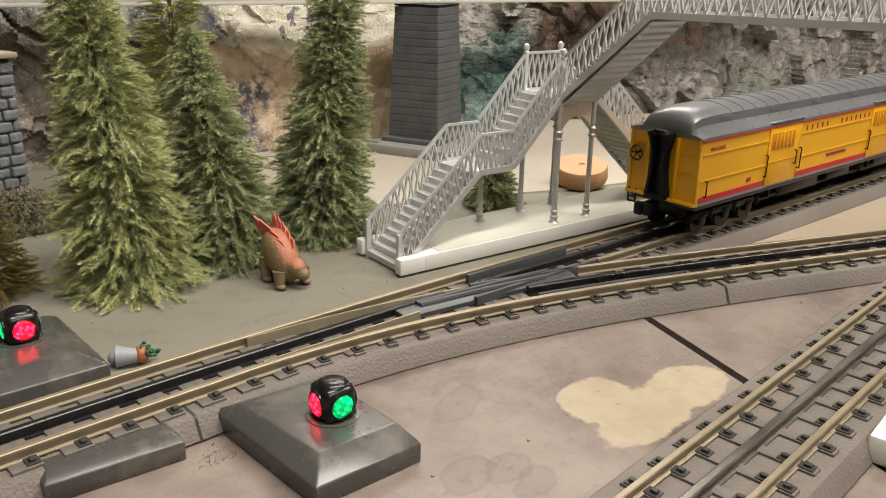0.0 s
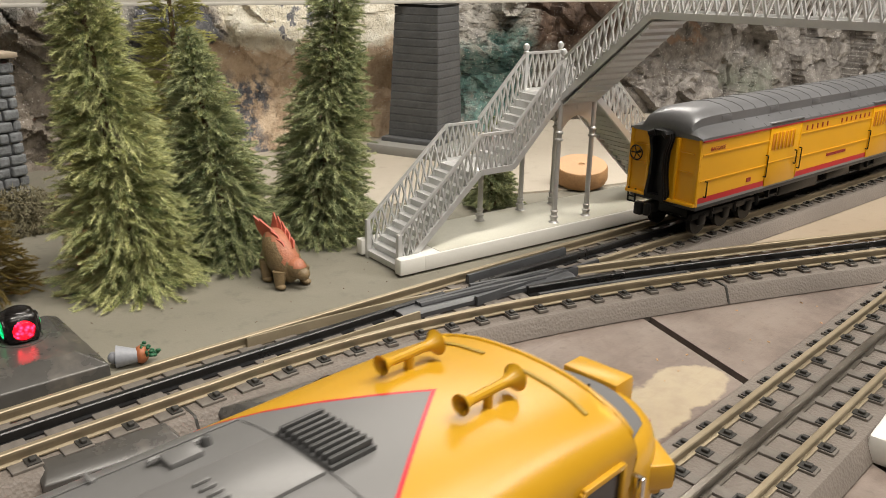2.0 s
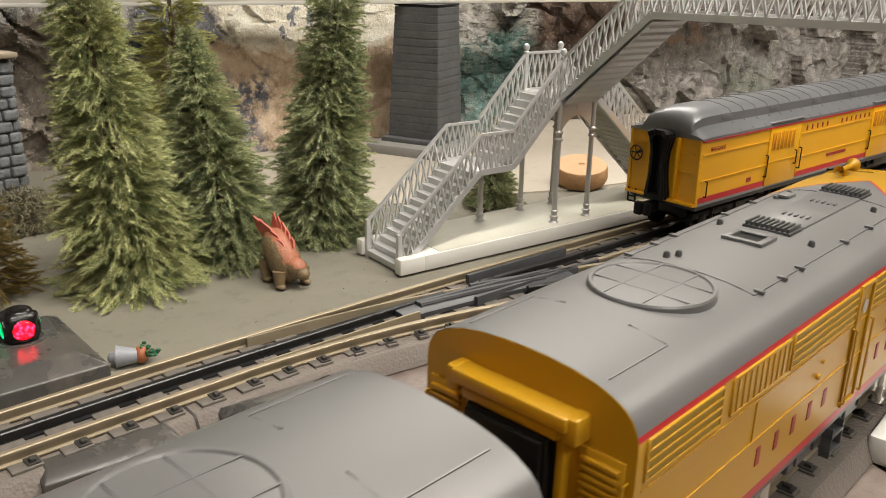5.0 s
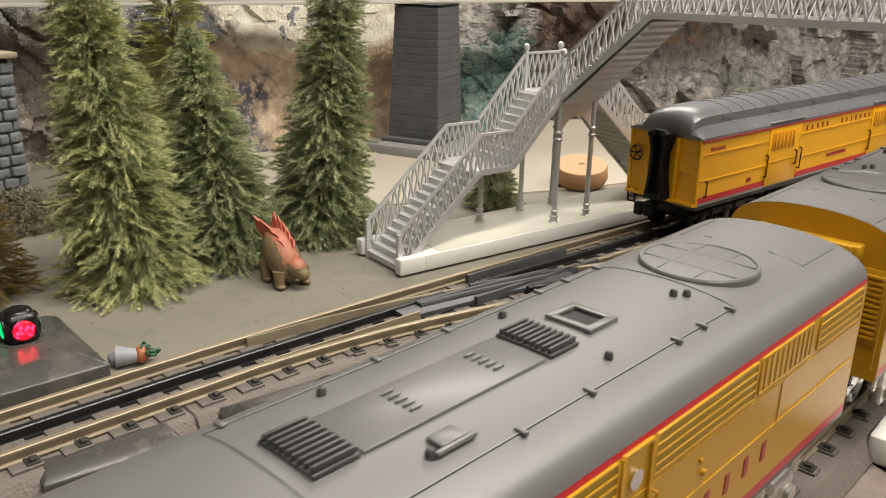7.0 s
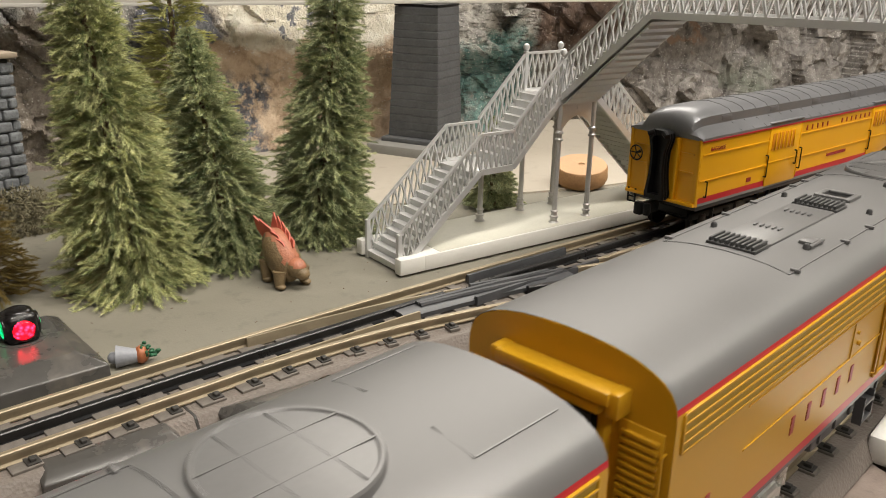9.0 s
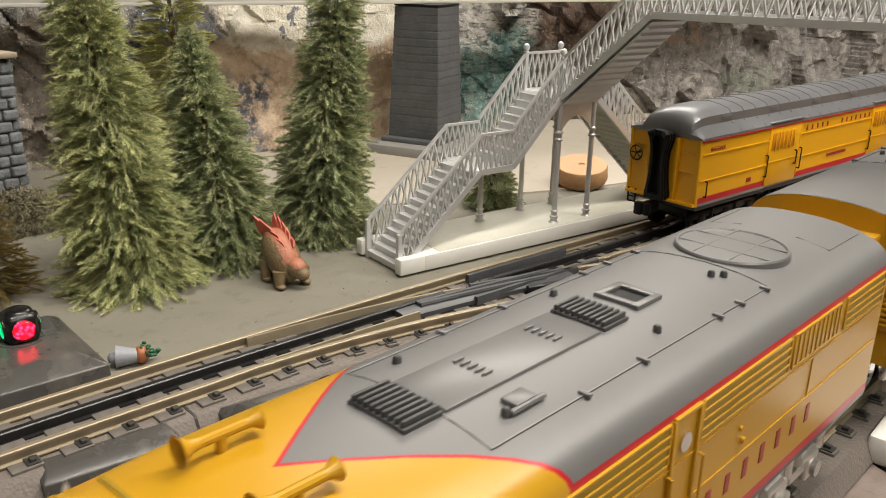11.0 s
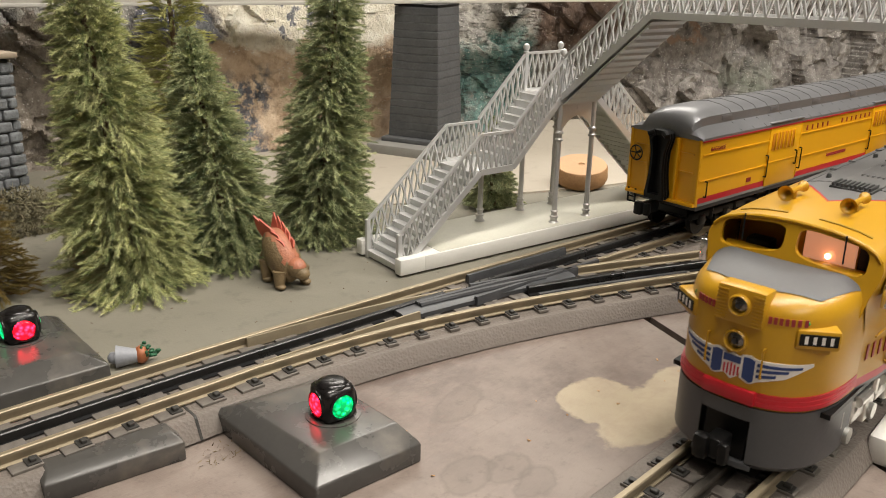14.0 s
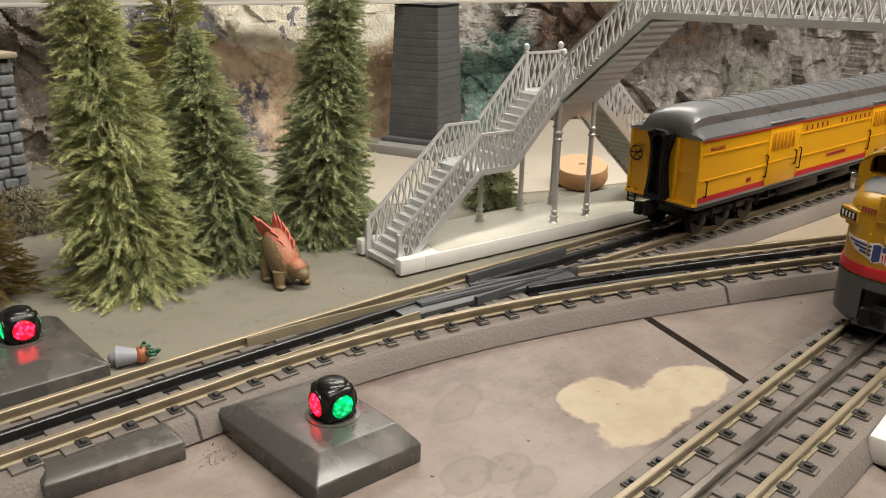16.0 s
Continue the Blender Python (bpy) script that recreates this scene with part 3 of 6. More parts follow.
def middle(x0, x1, f, n=14):
    """A line between the two routes; f 0 follows one, 1 the other."""
    lx, ly = zip(*LEFT)
    rx, ry = zip(*RIGHT)
    return [(x, float(np.interp(x, lx, ly)) * (1 - f(x)) + float(np.interp(x, rx, ry)) * f(x)) for x in np.linspace(x0, x1, n)]


def lift(name, line, w, z, h, material, label=""):
    bm = bmesh.new()
    sweep(bm, at_height(line, 0), [(-w, z), (w, z), (w, z + h * 0.7), (w * 0.6, z + h), (-w * 0.6, z + h), (-w, z + h * 0.7)])
    part(name, bm, M[material], turnout, label, 30)


lift("frog_plate", middle(0.286, 0.405, lambda x: 0.5), 0.0085, 0.0005, 0.0036, "frog", "dark grey frog plate")
lift("point_blade", offset(between(LEFT, 0.20, 0.30), -G + 0.0035), 0.0010, 0.0, 0.0052, "rail", "brassy point blade")
lift("point_blade", offset(between(RIGHT, 0.20, 0.335), G - 0.0028), 0.0010, 0.0, 0.0052, "rail", "brassy point blade")
lift("guard_rail", offset(between(LEFT, 0.345, 0.44), G - 0.0048), 0.0016, 0.0, 0.0052, "frog")
lift("guard_rail", offset(between(RIGHT, 0.36, 0.465), -G + 0.0046), 0.0016, 0.0, 0.0052, "frog")
lift("frog_rail", offset(between(RIGHT, 0.335, 0.41), G), 0.0016, 0.0, 0.0053, "frog")
lift("frog_rail", offset(between(LEFT, 0.325, 0.44), -G), 0.0016, 0.0, 0.0053, "frog")
lift("wing_rail", middle(0.30, 0.385, lambda x: 0.62), 0.0018, 0.002, 0.004, "frog")
lift("wing_rail", middle(0.30, 0.395, lambda x: 0.36), 0.0018, 0.002, 0.004, "frog")

# ---- painted rock backdrop ----
ROCK_LINE = [(-0.45, 0.88), (-0.2, 0.86), (0.256, 0.77), (0.467, 0.731), (0.6, 0.712), (0.8, 0.652), (1.1, 0.555), (1.75, 0.40)]


def rock_face(name, line, height, nu, nv, lean, amp, seed, material, label, scale=9.0, foot=-0.003):
    bm = bmesh.new()
    xs, ys = [p[0] for p in line], [p[1] for p in line]
    s = np.concatenate([[0], np.cumsum(np.hypot(np.diff(xs), np.diff(ys)))])
    grid = []
    for i in range(nu + 1):
        t = s[-1] * i / nu
        x, y = float(np.interp(t, s, xs)), float(np.interp(t, s, ys))
        x2, y2 = float(np.interp(t + 0.01, s, xs)), float(np.interp(t + 0.01, s, ys))
        nrm = Vector((y2 - y, -(x2 - x), 0))
        nrm = nrm.normalized() if nrm.length > 1e-6 else Vector((0, -1, 0))
        col = []
        for j in range(nv + 1):
            z = foot + height * j / nv
            p = Vector((x, y, z))
            q = p * scale + Vector((seed, 0, 0))
            w = q + Vector(noise.noise_vector(q * 0.8)) * 0.35
            h = 0.0
            for k, size in ((0.9, 1.0), (2.2, 0.38), (6.0, 0.07)):
                near = noise.voronoi(w * k)[1][0]
                tilt = noise.cell_vector(near * 7.3)
                h += size * ((w * k - near).dot(tilt - Vector((0.5, 0.5, 0.5))) * 0.9 + (noise.cell(near * 3.1) - 0.5) * 0.7)
            fine = noise.fractal(q * 5, 0.8, 2.0, 3)
            big = noise.noise(q * 0.45)
            col.append(bm.verts.new(p + nrm * (amp * (1 - 0.62 * max(0.0, min(1.0, (x - 0.36) / 0.06)) * max(0.0, min(1.0, (0.74 - x) / 0.06))) * (h * 0.75 + big * 0.5 + fine * 0.10) - lean * z)))
        grid.append(col)
    for a, b in zip(grid, grid[1:]):
        for j in range(nv):
            bm.faces.new((a[j], b[j], b[j + 1], a[j + 1]))
    return tagged(part(name, bm, material, None, "", 40), label, "", "", "structure")


rock_face("backdrop_rock", ROCK_LINE, 0.24, 1000, 130, 0.10, 0.030, 2.0, M["rock"], "painted plaster rock face, grey, tan and teal", 14.0)
# ---- diesel units ----
HALF, EAVE, ROOF, BASE = 0.033, 0.079, 0.0915, 0.0284
SECTION = [(HALF, BASE), (HALF, 0.0325), (HALF, 0.050), (HALF, 0.066), (HALF, 0.0770), (0.0328, 0.0795), (0.0322, 0.0817), (0.0309, 0.0840), (0.0288, 0.0860), (0.0255, 0.0878), (0.0205, 0.0895), (0.0140, 0.0907), (0.0070, 0.0913), (0.0, ROOF)]


def full(half):
    return [(y, z) for y, z in half] + [(-y, z) for y, z in half[-2::-1]]


def roof_z(y):
    hs = sorted(SECTION[5:])
    return float(np.interp(abs(y), [p[0] for p in hs], [p[1] for p in hs]))


def loft(bm, rows, close_first=False, close_last=False):
    vs = [[bm.verts.new(p) for p in row] for row in rows]
    for a, b in zip(vs, vs[1:]):
        for j in range(len(a) - 1):
            bm.faces.new((a[j], a[j + 1], b[j + 1], b[j]))
    if close_first:
        bm.faces.new(vs[0])
    if close_last:
        bm.faces.new(vs[-1])
    return vs


def nose_reach(y, inset=0.0):
    """How far forward the nose stands at a place across it."""
    return 0.262 + (0.044 - inset) * max(0.0, 1 - min(1.0, abs(y) / 0.0298) ** 2.6) ** 0.35


def nose_draw(x, inset):
    """How far an inset draws the nose sides in: little at the cab, fully at the front."""
    return 1 - inset / 0.0298 * (0.1 + 0.9 * min(1.0, max(0.0, (x - 0.264) / 0.024)))


def nose_plan(inset, back, n=40):
    """Plan curve of the nose from side to side."""
    out = [(back, -0.0298 * nose_draw(back, inset))]
    for k in range(n + 1):
        y = -0.0298 * math.cos(math.pi * k / n)
        x = max(back, nose_reach(y, inset))
        out.append((x, y * nose_draw(x, inset)))
    return out + [(back, 0.0298 * nose_draw(back, inset))]


def nose_front(y):
    return nose_reach(y)


def side_half(u, z):
    """Half width of a cab unit: the lower cab side draws in toward the nose."""
    return HALF - 0.0032 * min(1.0, max(0.0, (u - 0.243) / 0.02)) * min(1.0, max(0.0, (0.076 - z) / 0.012))


def frame_panel(bm, u0, u1, z0, z1, side, w=0.0008, t=0.0008):
    y = side * (HALF + t / 2 - 0.0002)
    for c, s in ((((u0 + u1) / 2, y, z0), (u1 - u0, t, w)), (((u0 + u1) / 2, y, z1), (u1 - u0, t, w)), ((u0, y, (z0 + z1) / 2), (w, t, z1 - z0)), ((u1, y, (z0 + z1) / 2), (w, t, z1 - z0))):
        box(bm, c, s, None, 0.0002)


def grab(bm, a, b, out, r=0.0004):
    """A grab iron: a bar that stands off its two feet."""
    a, b, out = Vector(a), Vector(b), Vector(out)
    rod(bm, a, a + out, r, 6)
    rod(bm, b, b + out, r, 6)
    rod(bm, a + out, b + out, r, 6)


def horn(bm, u, y):
    z = roof_z(y)
    rod(bm, (u, y, z - 0.001), (u, y, z + 0.0035), 0.0011, 8)
    rod(bm, (u - 0.006, y, z + 0.0035), (u + 0.005, y, z + 0.0035), 0.0011, 10)
    lathe(bm, [(0.0010, 0.0), (0.0014, 0.0022), (0.0024, 0.0040), (0.0032, 0.0047), (0.0027, 0.0044), (0.0016, 0.0034), (0.0006, 0.0010)], pose(u + 0.004, y, z + 0.0035, 0, 90, 0), 20)
    lathe(bm, [(0.0010, 0.0), (0.0013, 0.0018), (0.0024, 0.0036), (0.0020, 0.0034), (0.0010, 0.0022), (0.0004, 0.0008)], pose(u - 0.005, y, z + 0.0035, 0, -90, 0), 18)


def truck(parent, u):
    tr = thing_part("truck", parent, (u, 0, 0))
    for s in (1, -1):
        bm = bmesh.new()
        y = s * 0.0265
        box(bm, (0, y, 0.0165), (0.076, 0.003, 0.0055), None, 0.0008)
        box(bm, (0, y, 0.0100), (0.062, 0.0025, 0.003), None, 0.0006)
        for x in (-0.027, 0.0, 0.027):
            box(bm, (x, y + s * 0.0012, 0.0110), (0.0098, 0.0042, 0.0105), None, 0.0012)
            rod(bm, (x, y, 0.0105), (x, y + s * 0.0052, 0.0105), 0.0033, 12)
            rod(bm, (x - 0.006, y + s * 0.002, 0.0155), (x - 0.006, y + s * 0.002, 0.0225), 0.0016, 8)
            rod(bm, (x + 0.006, y + s * 0.002, 0.0155), (x + 0.006, y + s * 0.002, 0.0225), 0.0016, 8)
        for x in (-0.0135, 0.0135):
            box(bm, (x, y + s * 0.0015, 0.0135), (0.0125, 0.0035, 0.0042), None, 0.0009)
            rod(bm, (x - 0.008, y + s * 0.003, 0.0205), (x + 0.004, y + s * 0.003, 0.0205), 0.0024, 10)
            bar(bm, (x - 0.007, y + s * 0.002, 0.020), (x + 0.006, y + s * 0.002, 0.012), 0.0018, 0.0016)
        part("side_frame", bm, M["silver"], tr, "shiny silver cast truck side frame")
    bm = bmesh.new()
    box(bm, (0, 0, 0.016), (0.07, 0.034, 0.010), None, 0.001)
    part("bolster", bm, M["black"], tr)


def thing_part(name, parent, at):
    """A small base block that carries sub-parts."""
    bm = bmesh.new()
    box(bm, (0, 0, 0.0215), (0.03, 0.03, 0.004), None, 0.0005)
    ob = part(name, bm, M["black"], parent)
    ob.location = at
    return ob


def letters(parent, text_units, u0, step, z, h, side, cab=False):
    """Plain upright bars in place of painted words; a gap is a 0."""
    bm = bmesh.new()
    for k, on in enumerate(text_units):
        if on:
            u = u0 + k * step
            box(bm, (u, side * ((side_half(u, z) if cab else HALF) + 0.0001), z), (min(0.0026, step * 0.5), 0.0003, h))
    part("lettering", bm, M["letter"], parent, "maroon painted bars", 0)


def diesel(label, cab, group):
    LEN = 0.3085 if cab else 0.3035
    loco = thing("diesel_locomotive", pose(0, 0, 0), label, "locomotive", group)
    paint = M["livery"] if cab else M["livery_booster"]
    # body shell
    bm = bmesh.new()
    rows = []
    stations = [0.0, 0.02, 0.06, 0.1, 0.14, 0.18, 0.215, 0.235, 0.247, 0.255, 0.260, 0.264] if cab else [0.0, 0.06, 0.12, 0.18, 0.24, LEN]
    for u in stations:
        drop = 0.0018 * max(0.0, (u - 0.235) / 0.029) ** 2 if cab else 0.0
        rows.append([(screen_u(y, z) if cab and u > 0.262 and z > 0.055 else u, math.copysign(min(abs(y), side_half(u, z)), y) if cab else y, z - drop * (z > 0.078) * min(1.0, (z - 0.0765) / 0.012)) for y, z in full(SECTION)])
    loft(bm, rows)
    part("body", bm, paint, loco, "yellow body with a grey roof and red edge lines", 30)
    # end wall with raised arch rim
    for u, face in ((0.0, -1),) if cab else ((0.0, -1), (LEN, 1)):
        bm = bmesh.new()
        rim = [(y * 0.996, z - 0.0002 * (z > 0.076)) for y, z in full(SECTION)]
        for a, b in ((u + face * 0.0002, u - face * 0.0025),):
            va, vb = [bm.verts.new((a, y, z)) for y, z in rim], [bm.verts.new((b, y, z)) for y, z in rim]
            bm.faces.new(va)
            bm.faces.new(vb[::-1])
            for i in range(len(rim)):
                j = (i + 1) % len(rim)
                bm.faces.new((va[i], va[j], vb[j], vb[i]))
        end = part("end_wall", bm, M["yellow"], loco, "yellow end wall with an arched rim", 30)
        bm = bmesh.new()
        box(bm, (u + face * 0.0035, 0, 0.0795), (0.007, 0.036, 0.004), None, 0.0008)
        box(bm, (u + face * 0.0030, 0, 0.0755), (0.006, 0.030, 0.003), None, 0.0006)
        for s in (1, -1):
            box(bm, (u + face * 0.0025, s * 0.0185, 0.078), (0.007, 0.004, 0.007), None, 0.0008)
            box(bm, (u + face * 0.0015, s * 0.0145, 0.052), (0.004, 0.0025, 0.046), None, 0.0005)
        part("hood", bm, M["yellow"], end, "moulded yellow end hood")
        bm = bmesh.new()
        for k in range(5):
            w = 0.0015 * (k % 2)
            box(bm, (u + face * (0.001 + k * 0.0016), 0, 0.050), (0.0014, 0.024 + w, 0.046 + w), None, 0.0004)
        part("diaphragm", bm, M["rubber"], end, "black ribbed diaphragm")
        for s in (1, -1):
            bm = bmesh.new()
            for k in range(12):
                box(bm, (u + face * 0.0012, s * 0.0245, 0.046 + k * 0.0022), (0.0018, 0.0105, 0.0013), Matrix.Identity(4), 0.0002)
            box(bm, (u + face * 0.0006, s * 0.0245, 0.058), (0.0008, 0.0125, 0.030), None, 0.0002)
            part("end_louvre", bm, M["yellow"], end)
            bm = bmesh.new()
            grab(bm, (u, s * 0.0312, 0.034), (u, s * 0.0312, 0.068), (face * 0.0022, 0, 0))
            part("grab_iron", bm, M["yellow"], end)
    # roof fittings
    bm = bmesh.new()
    lathe(bm, [(0.0186, -0.0012), (0.0184, 0.0014), (0.0180, 0.0020), (0.0172, 0.0020), (0.0168, 0.0015), (0.0120, 0.0017), (0.0060, 0.0018), (0.0004, 0.0018)], pose(0.0578, 0, ROOF - 0.0010), 44)
    fan = part("roof_fan", bm, M["roofgrey"], loco, "round grey fan cover", 25)
    for k in (-1, 1):
        for a, b in (((0.0578 - 0.0160, k * 0.0060), (0.0578 + 0.0160, k * 0.0060)), ((0.0578 + k * 0.0060, -0.0160), (0.0578 + k * 0.0060, 0.0160))):
            bm = bmesh.new()
            bar(bm, (*a, ROOF + 0.0007), (*b, ROOF + 0.0007), 0.0006, 0.0003)
            part("fan_rib", bm, M["roofgrey"], fan)
    bm = bmesh.new()
    for s in (1, -1):
        box(bm, (0.1205, s * 0.0060, ROOF + 0.0003), (0.0125, 0.0024, 0.0016), None, 0.0003)
        box(bm, (0.1205 + s * 0.0050, 0, ROOF + 0.0003), (0.0024, 0.0140, 0.0016), None, 0.0003)
    hatch = part("roof_hatch", bm, M["roofgrey"], loco, "open grey roof hatch frame")
    # solid black block: the shade of the open hatch as colour
    bm = bmesh.new()
    box(bm, (0.1205, 0, ROOF - 0.0004), (0.0085, 0.0115, 0.0012))
    part("hatch_shade", bm, M["black"], hatch)
    for u in (0.1390, 0.2085):
        bm = bmesh.new()
        box(bm, (u, 0, ROOF), (0.0112, 0.0172, 0.0014), None, 0.0003)
        for k in range(9):
            box(bm, (u, -0.0074 + k * 0.00185, ROOF + 0.0012), (0.0104, 0.0010, 0.0018), None, 0.0003)
        part("roof_grille", bm, M["darkgrille"], loco, "dark ribbed roof grille")
    bm = bmesh.new()
    box(bm, (0.1740, 0, ROOF - 0.0002), (0.0560, 0.0168, 0.0014), None, 0.0004)
    for k in range(2):
        for i in range(5):
            box(bm, (0.158 + k * 0.026, -0.0050 + i * 0.0022, ROOF + 0.0007), (0.0032, 0.0008, 0.0009), None, 0.0002)
    part("roof_panel", bm, M["roofgrey"], loco, "raised grey roof panel")
    for u, y in ((0.1325, 0.0165), (0.1325, -0.0165), (0.1925, 0.0165), (0.1925, -0.0165), (0.0845, 0.0105), (0.0875, 0.0080)):
        bm = bmesh.new()
        z = roof_z(y)
        lathe(bm, [(0.0012, -0.0008), (0.0011, 0.0013), (0.0007, 0.0019), (0.0003, 0.0020)], pose(u, y, z), 10)
        part("roof_knob", bm, M["darkgrille"], loco)
    # roof seams and small cleats along the shoulders
    for s in (1, -1):
        bm = bmesh.new()
        zs = roof_z(0.0215)
        bar(bm, (0.078, s * 0.0218, zs + 0.0001), (0.203 if cab else 0.218, s * 0.0218, zs + 0.0001), 0.0004, 0.0004)
        for u in (0.081, 0.097, 0.110, 0.148, 0.172) + (() if cab else (0.214,)):
            box(bm, (u, s * 0.0220, zs + 0.0004), (0.0012, 0.0032, 0.0012), None, 0.0002)
        part("roof_seam", bm, M["roofgrey"], loco)
        bm = bmesh.new()
        for x0, x1, y0, y1 in ((0.004, 0.030, 0.0215, 0.0215), (0.030, 0.030, 0.0215, 0.010)):
            bar(bm, (x0, s * y0, roof_z(y0) + 0.0001), (x1, s * y1, roof_z(y1) + 0.0001), 0.0004, 0.0004)
        part("roof_seam", bm, M["roofgrey"], loco)
        if s < 0:
            continue
        bm = bmesh.new()
        box(bm, (0.1865, s * 0.0150, roof_z(0.015) + 0.0007), (0.007, 0.0048, 0.0016), None, 0.0004)
        rod(bm, (0.181, s * 0.0175, roof_z(0.0175) + 0.001), (0.192, s * 0.0175, roof_z(0.0175) + 0.001), 0.0007, 8)
        part("roof_bracket", bm, M["roofgrey"], loco)
    # seams across the roof close the long ones
    for u in (0.078, 0.203 if cab else 0.218):
        bm = bmesh.new()
        ys = [-0.0218 + 0.0436 * k / 8 for k in range(9)]
        for y0, y1 in zip(ys, ys[1:]):
            bar(bm, (u, y0, roof_z(y0) + 0.0001), (u, y1, roof_z(y1) + 0.0001), 0.0004, 0.0004)
        part("roof_seam", bm, M["roofgrey"], loco)
    # sides
    for s in (1, -1):
        for u0, u1 in ((0.004, 0.040), (0.084, 0.136), (0.152, 0.227 if cab else 0.300)):
            bm = bmesh.new()
            box(bm, ((u0 + u1) / 2, s * (HALF + 0.0001), 0.0728), (u1 - u0, 0.0003, 0.0106))
            mesh = part("louvre_mesh", bm, M["meshyellow"], loco, "flush olive yellow louvre mesh, recess shade in its colour", 0)
            for k in range(3):
                bm = bmesh.new()
                box(bm, ((u0 + u1) / 2, s * (HALF + 0.0003), 0.0701 + k * 0.0027), (u1 - u0, 0.0008, 0.0006), None, 0.0001)
                part("louvre_bar", bm, M["yellow"], mesh)
            bm = bmesh.new()
            frame_panel(bm, u0, u1, 0.0674, 0.0782, s)
            part("louvre_frame", bm, M["yellow"], mesh)
        bm = bmesh.new()
        frame_panel(bm, 0.046, 0.081, 0.0675, 0.0782, s)
        frame = part("side_window_panel", bm, M["yellow"], loco)
        bm = bmesh.new()
        box(bm, (0.0635, s * (HALF + 0.0001), 0.0728), (0.0345, 0.0003, 0.0104))
        part("panel_back", bm, M["yellow"], frame)
        for k in range(9):
            bm = bmesh.new()
            box(bm, (0.049 + k * 0.0036, s * (HALF + 0.0003), 0.0728), (0.0011, 0.0006, 0.0098), None, 0.0001)
            part("panel_slat", bm, M["yellow"], frame)
        for u in (0.144,):
            bm = bmesh.new()
            frame_panel(bm, u - 0.0062, u + 0.0062, 0.034, 0.0785, s, 0.0011, 0.0011)
            box(bm, (u, s * HALF, 0.0430), (0.0095, 0.0006, 0.015), None, 0.0002)
            door = part("side_door", bm, M["yellow"], loco, "yellow side door")
            bm = bmesh.new()
            rod(bm, (u, s * (HALF + 0.0001), 0.0705), (u, s * (HALF + 0.0007), 0.0705), 0.0026, 16)
            part("porthole", bm, M["chrome"], door, "bright porthole")
            bm = bmesh.new()
            for du in (-0.0078, 0.0078):
                grab(bm, (u + du, s * HALF, 0.036), (u + du, s * HALF, 0.064), (0, s * 0.0018, 0))
            part("grab_iron", bm, M["yellow"], door)
            bm = bmesh.new()
            box(bm, (u, s * 0.031, 0.0205), (0.011, 0.004, 0.0012), None, 0.0003)
            box(bm, (u, s * 0.031, 0.0135), (0.011, 0.004, 0.0012), None, 0.0003)
            for du in (-0.005, 0.005):
                box(bm, (u + du, s * 0.031, 0.018), (0.001, 0.0036, 0.012))
            part("step", bm, M["pilot"], door, "grey step")
        bm = bmesh.new()
        bar(bm, (0.003, s * (HALF + 0.0001), 0.0653), (0.262, s * (HALF + 0.0001), 0.0653), 0.0005, 0.0005)
        bar(bm, (0.003, s * (HALF + 0.0001), 0.0515), (0.262, s * (HALF + 0.0001), 0.0515), 0.0006, 0.0006)
        for u in (0.0635, 0.181):
            box(bm, (u, s * (HALF + 0.0001), 0.0585), (0.0004, 0.0005, 0.0135))
        part("side_seam", bm, M["yellow"], loco)
        for u in (0.1095, 0.175):
            bm = bmesh.new()
            rod(bm, (u, s * HALF, 0.0560), (u, s * (HALF + 0.0012), 0.0560), 0.0010, 8)
            rod(bm, (u + 0.002, s * HALF, 0.0605), (u + 0.002, s * (HALF + 0.0009), 0.0605), 0.0007, 8)
            part("side_fitting", bm, M["yellow"], loco)
        five, seven = (1,) * 5, (1,) * 7
        if cab and s > 0:
            letters(loco, five, 0.165, 0.0125, 0.0445, 0.0062, s)
            letters(loco, seven, 0.060, 0.0110, 0.0445, 0.0062, s)
        elif cab:
            letters(loco, seven, 0.159, 0.0115, 0.0445, 0.0062, s)
            letters(loco, five, 0.070, 0.0125, 0.0445, 0.0062, s)
        else:
            letters(loco, seven, 0.070, 0.0115, 0.0445, 0.0062, s)
            letters(loco, five, 0.176, 0.0125, 0.0445, 0.0062, s)
        letters(loco, (1,) * 4, 0.2455 if cab else 0.281, 0.0045, 0.0435, 0.0062, s, cab)
        # skirt boxes between the trucks
        bm = bmesh.new()
        box(bm, (0.150, s * 0.0245, 0.0195), (0.070, 0.006, 0.013), None, 0.0012)
        for k in range(5):
            box(bm, (0.120 + k * 0.015, s * 0.0278, 0.0195), (0.0015, 0.0012, 0.008), None, 0.0003)
        part("fuel_tank", bm, M["pilot"], loco, "grey tank between the trucks")
    # floor and couplers
    bm = bmesh.new()
    box(bm, (LEN / 2 - 0.004, 0, 0.0278), (LEN - 0.03, 0.062, 0.002))
    part("underframe", bm, M["black"], loco)
    for u, f in ((0.0, -1), (LEN, 1)):
        if cab and f > 0:
            continue
        bm = bmesh.new()
        box(bm, (u + f * 0.004, 0, 0.0165), (0.018, 0.007, 0.006), None, 0.0012)
        part("coupler", bm, M["black"], loco, "black coupler")
    truck(loco, 0.060)
    truck(loco, 0.238 if cab else 0.247)
    wheels = []
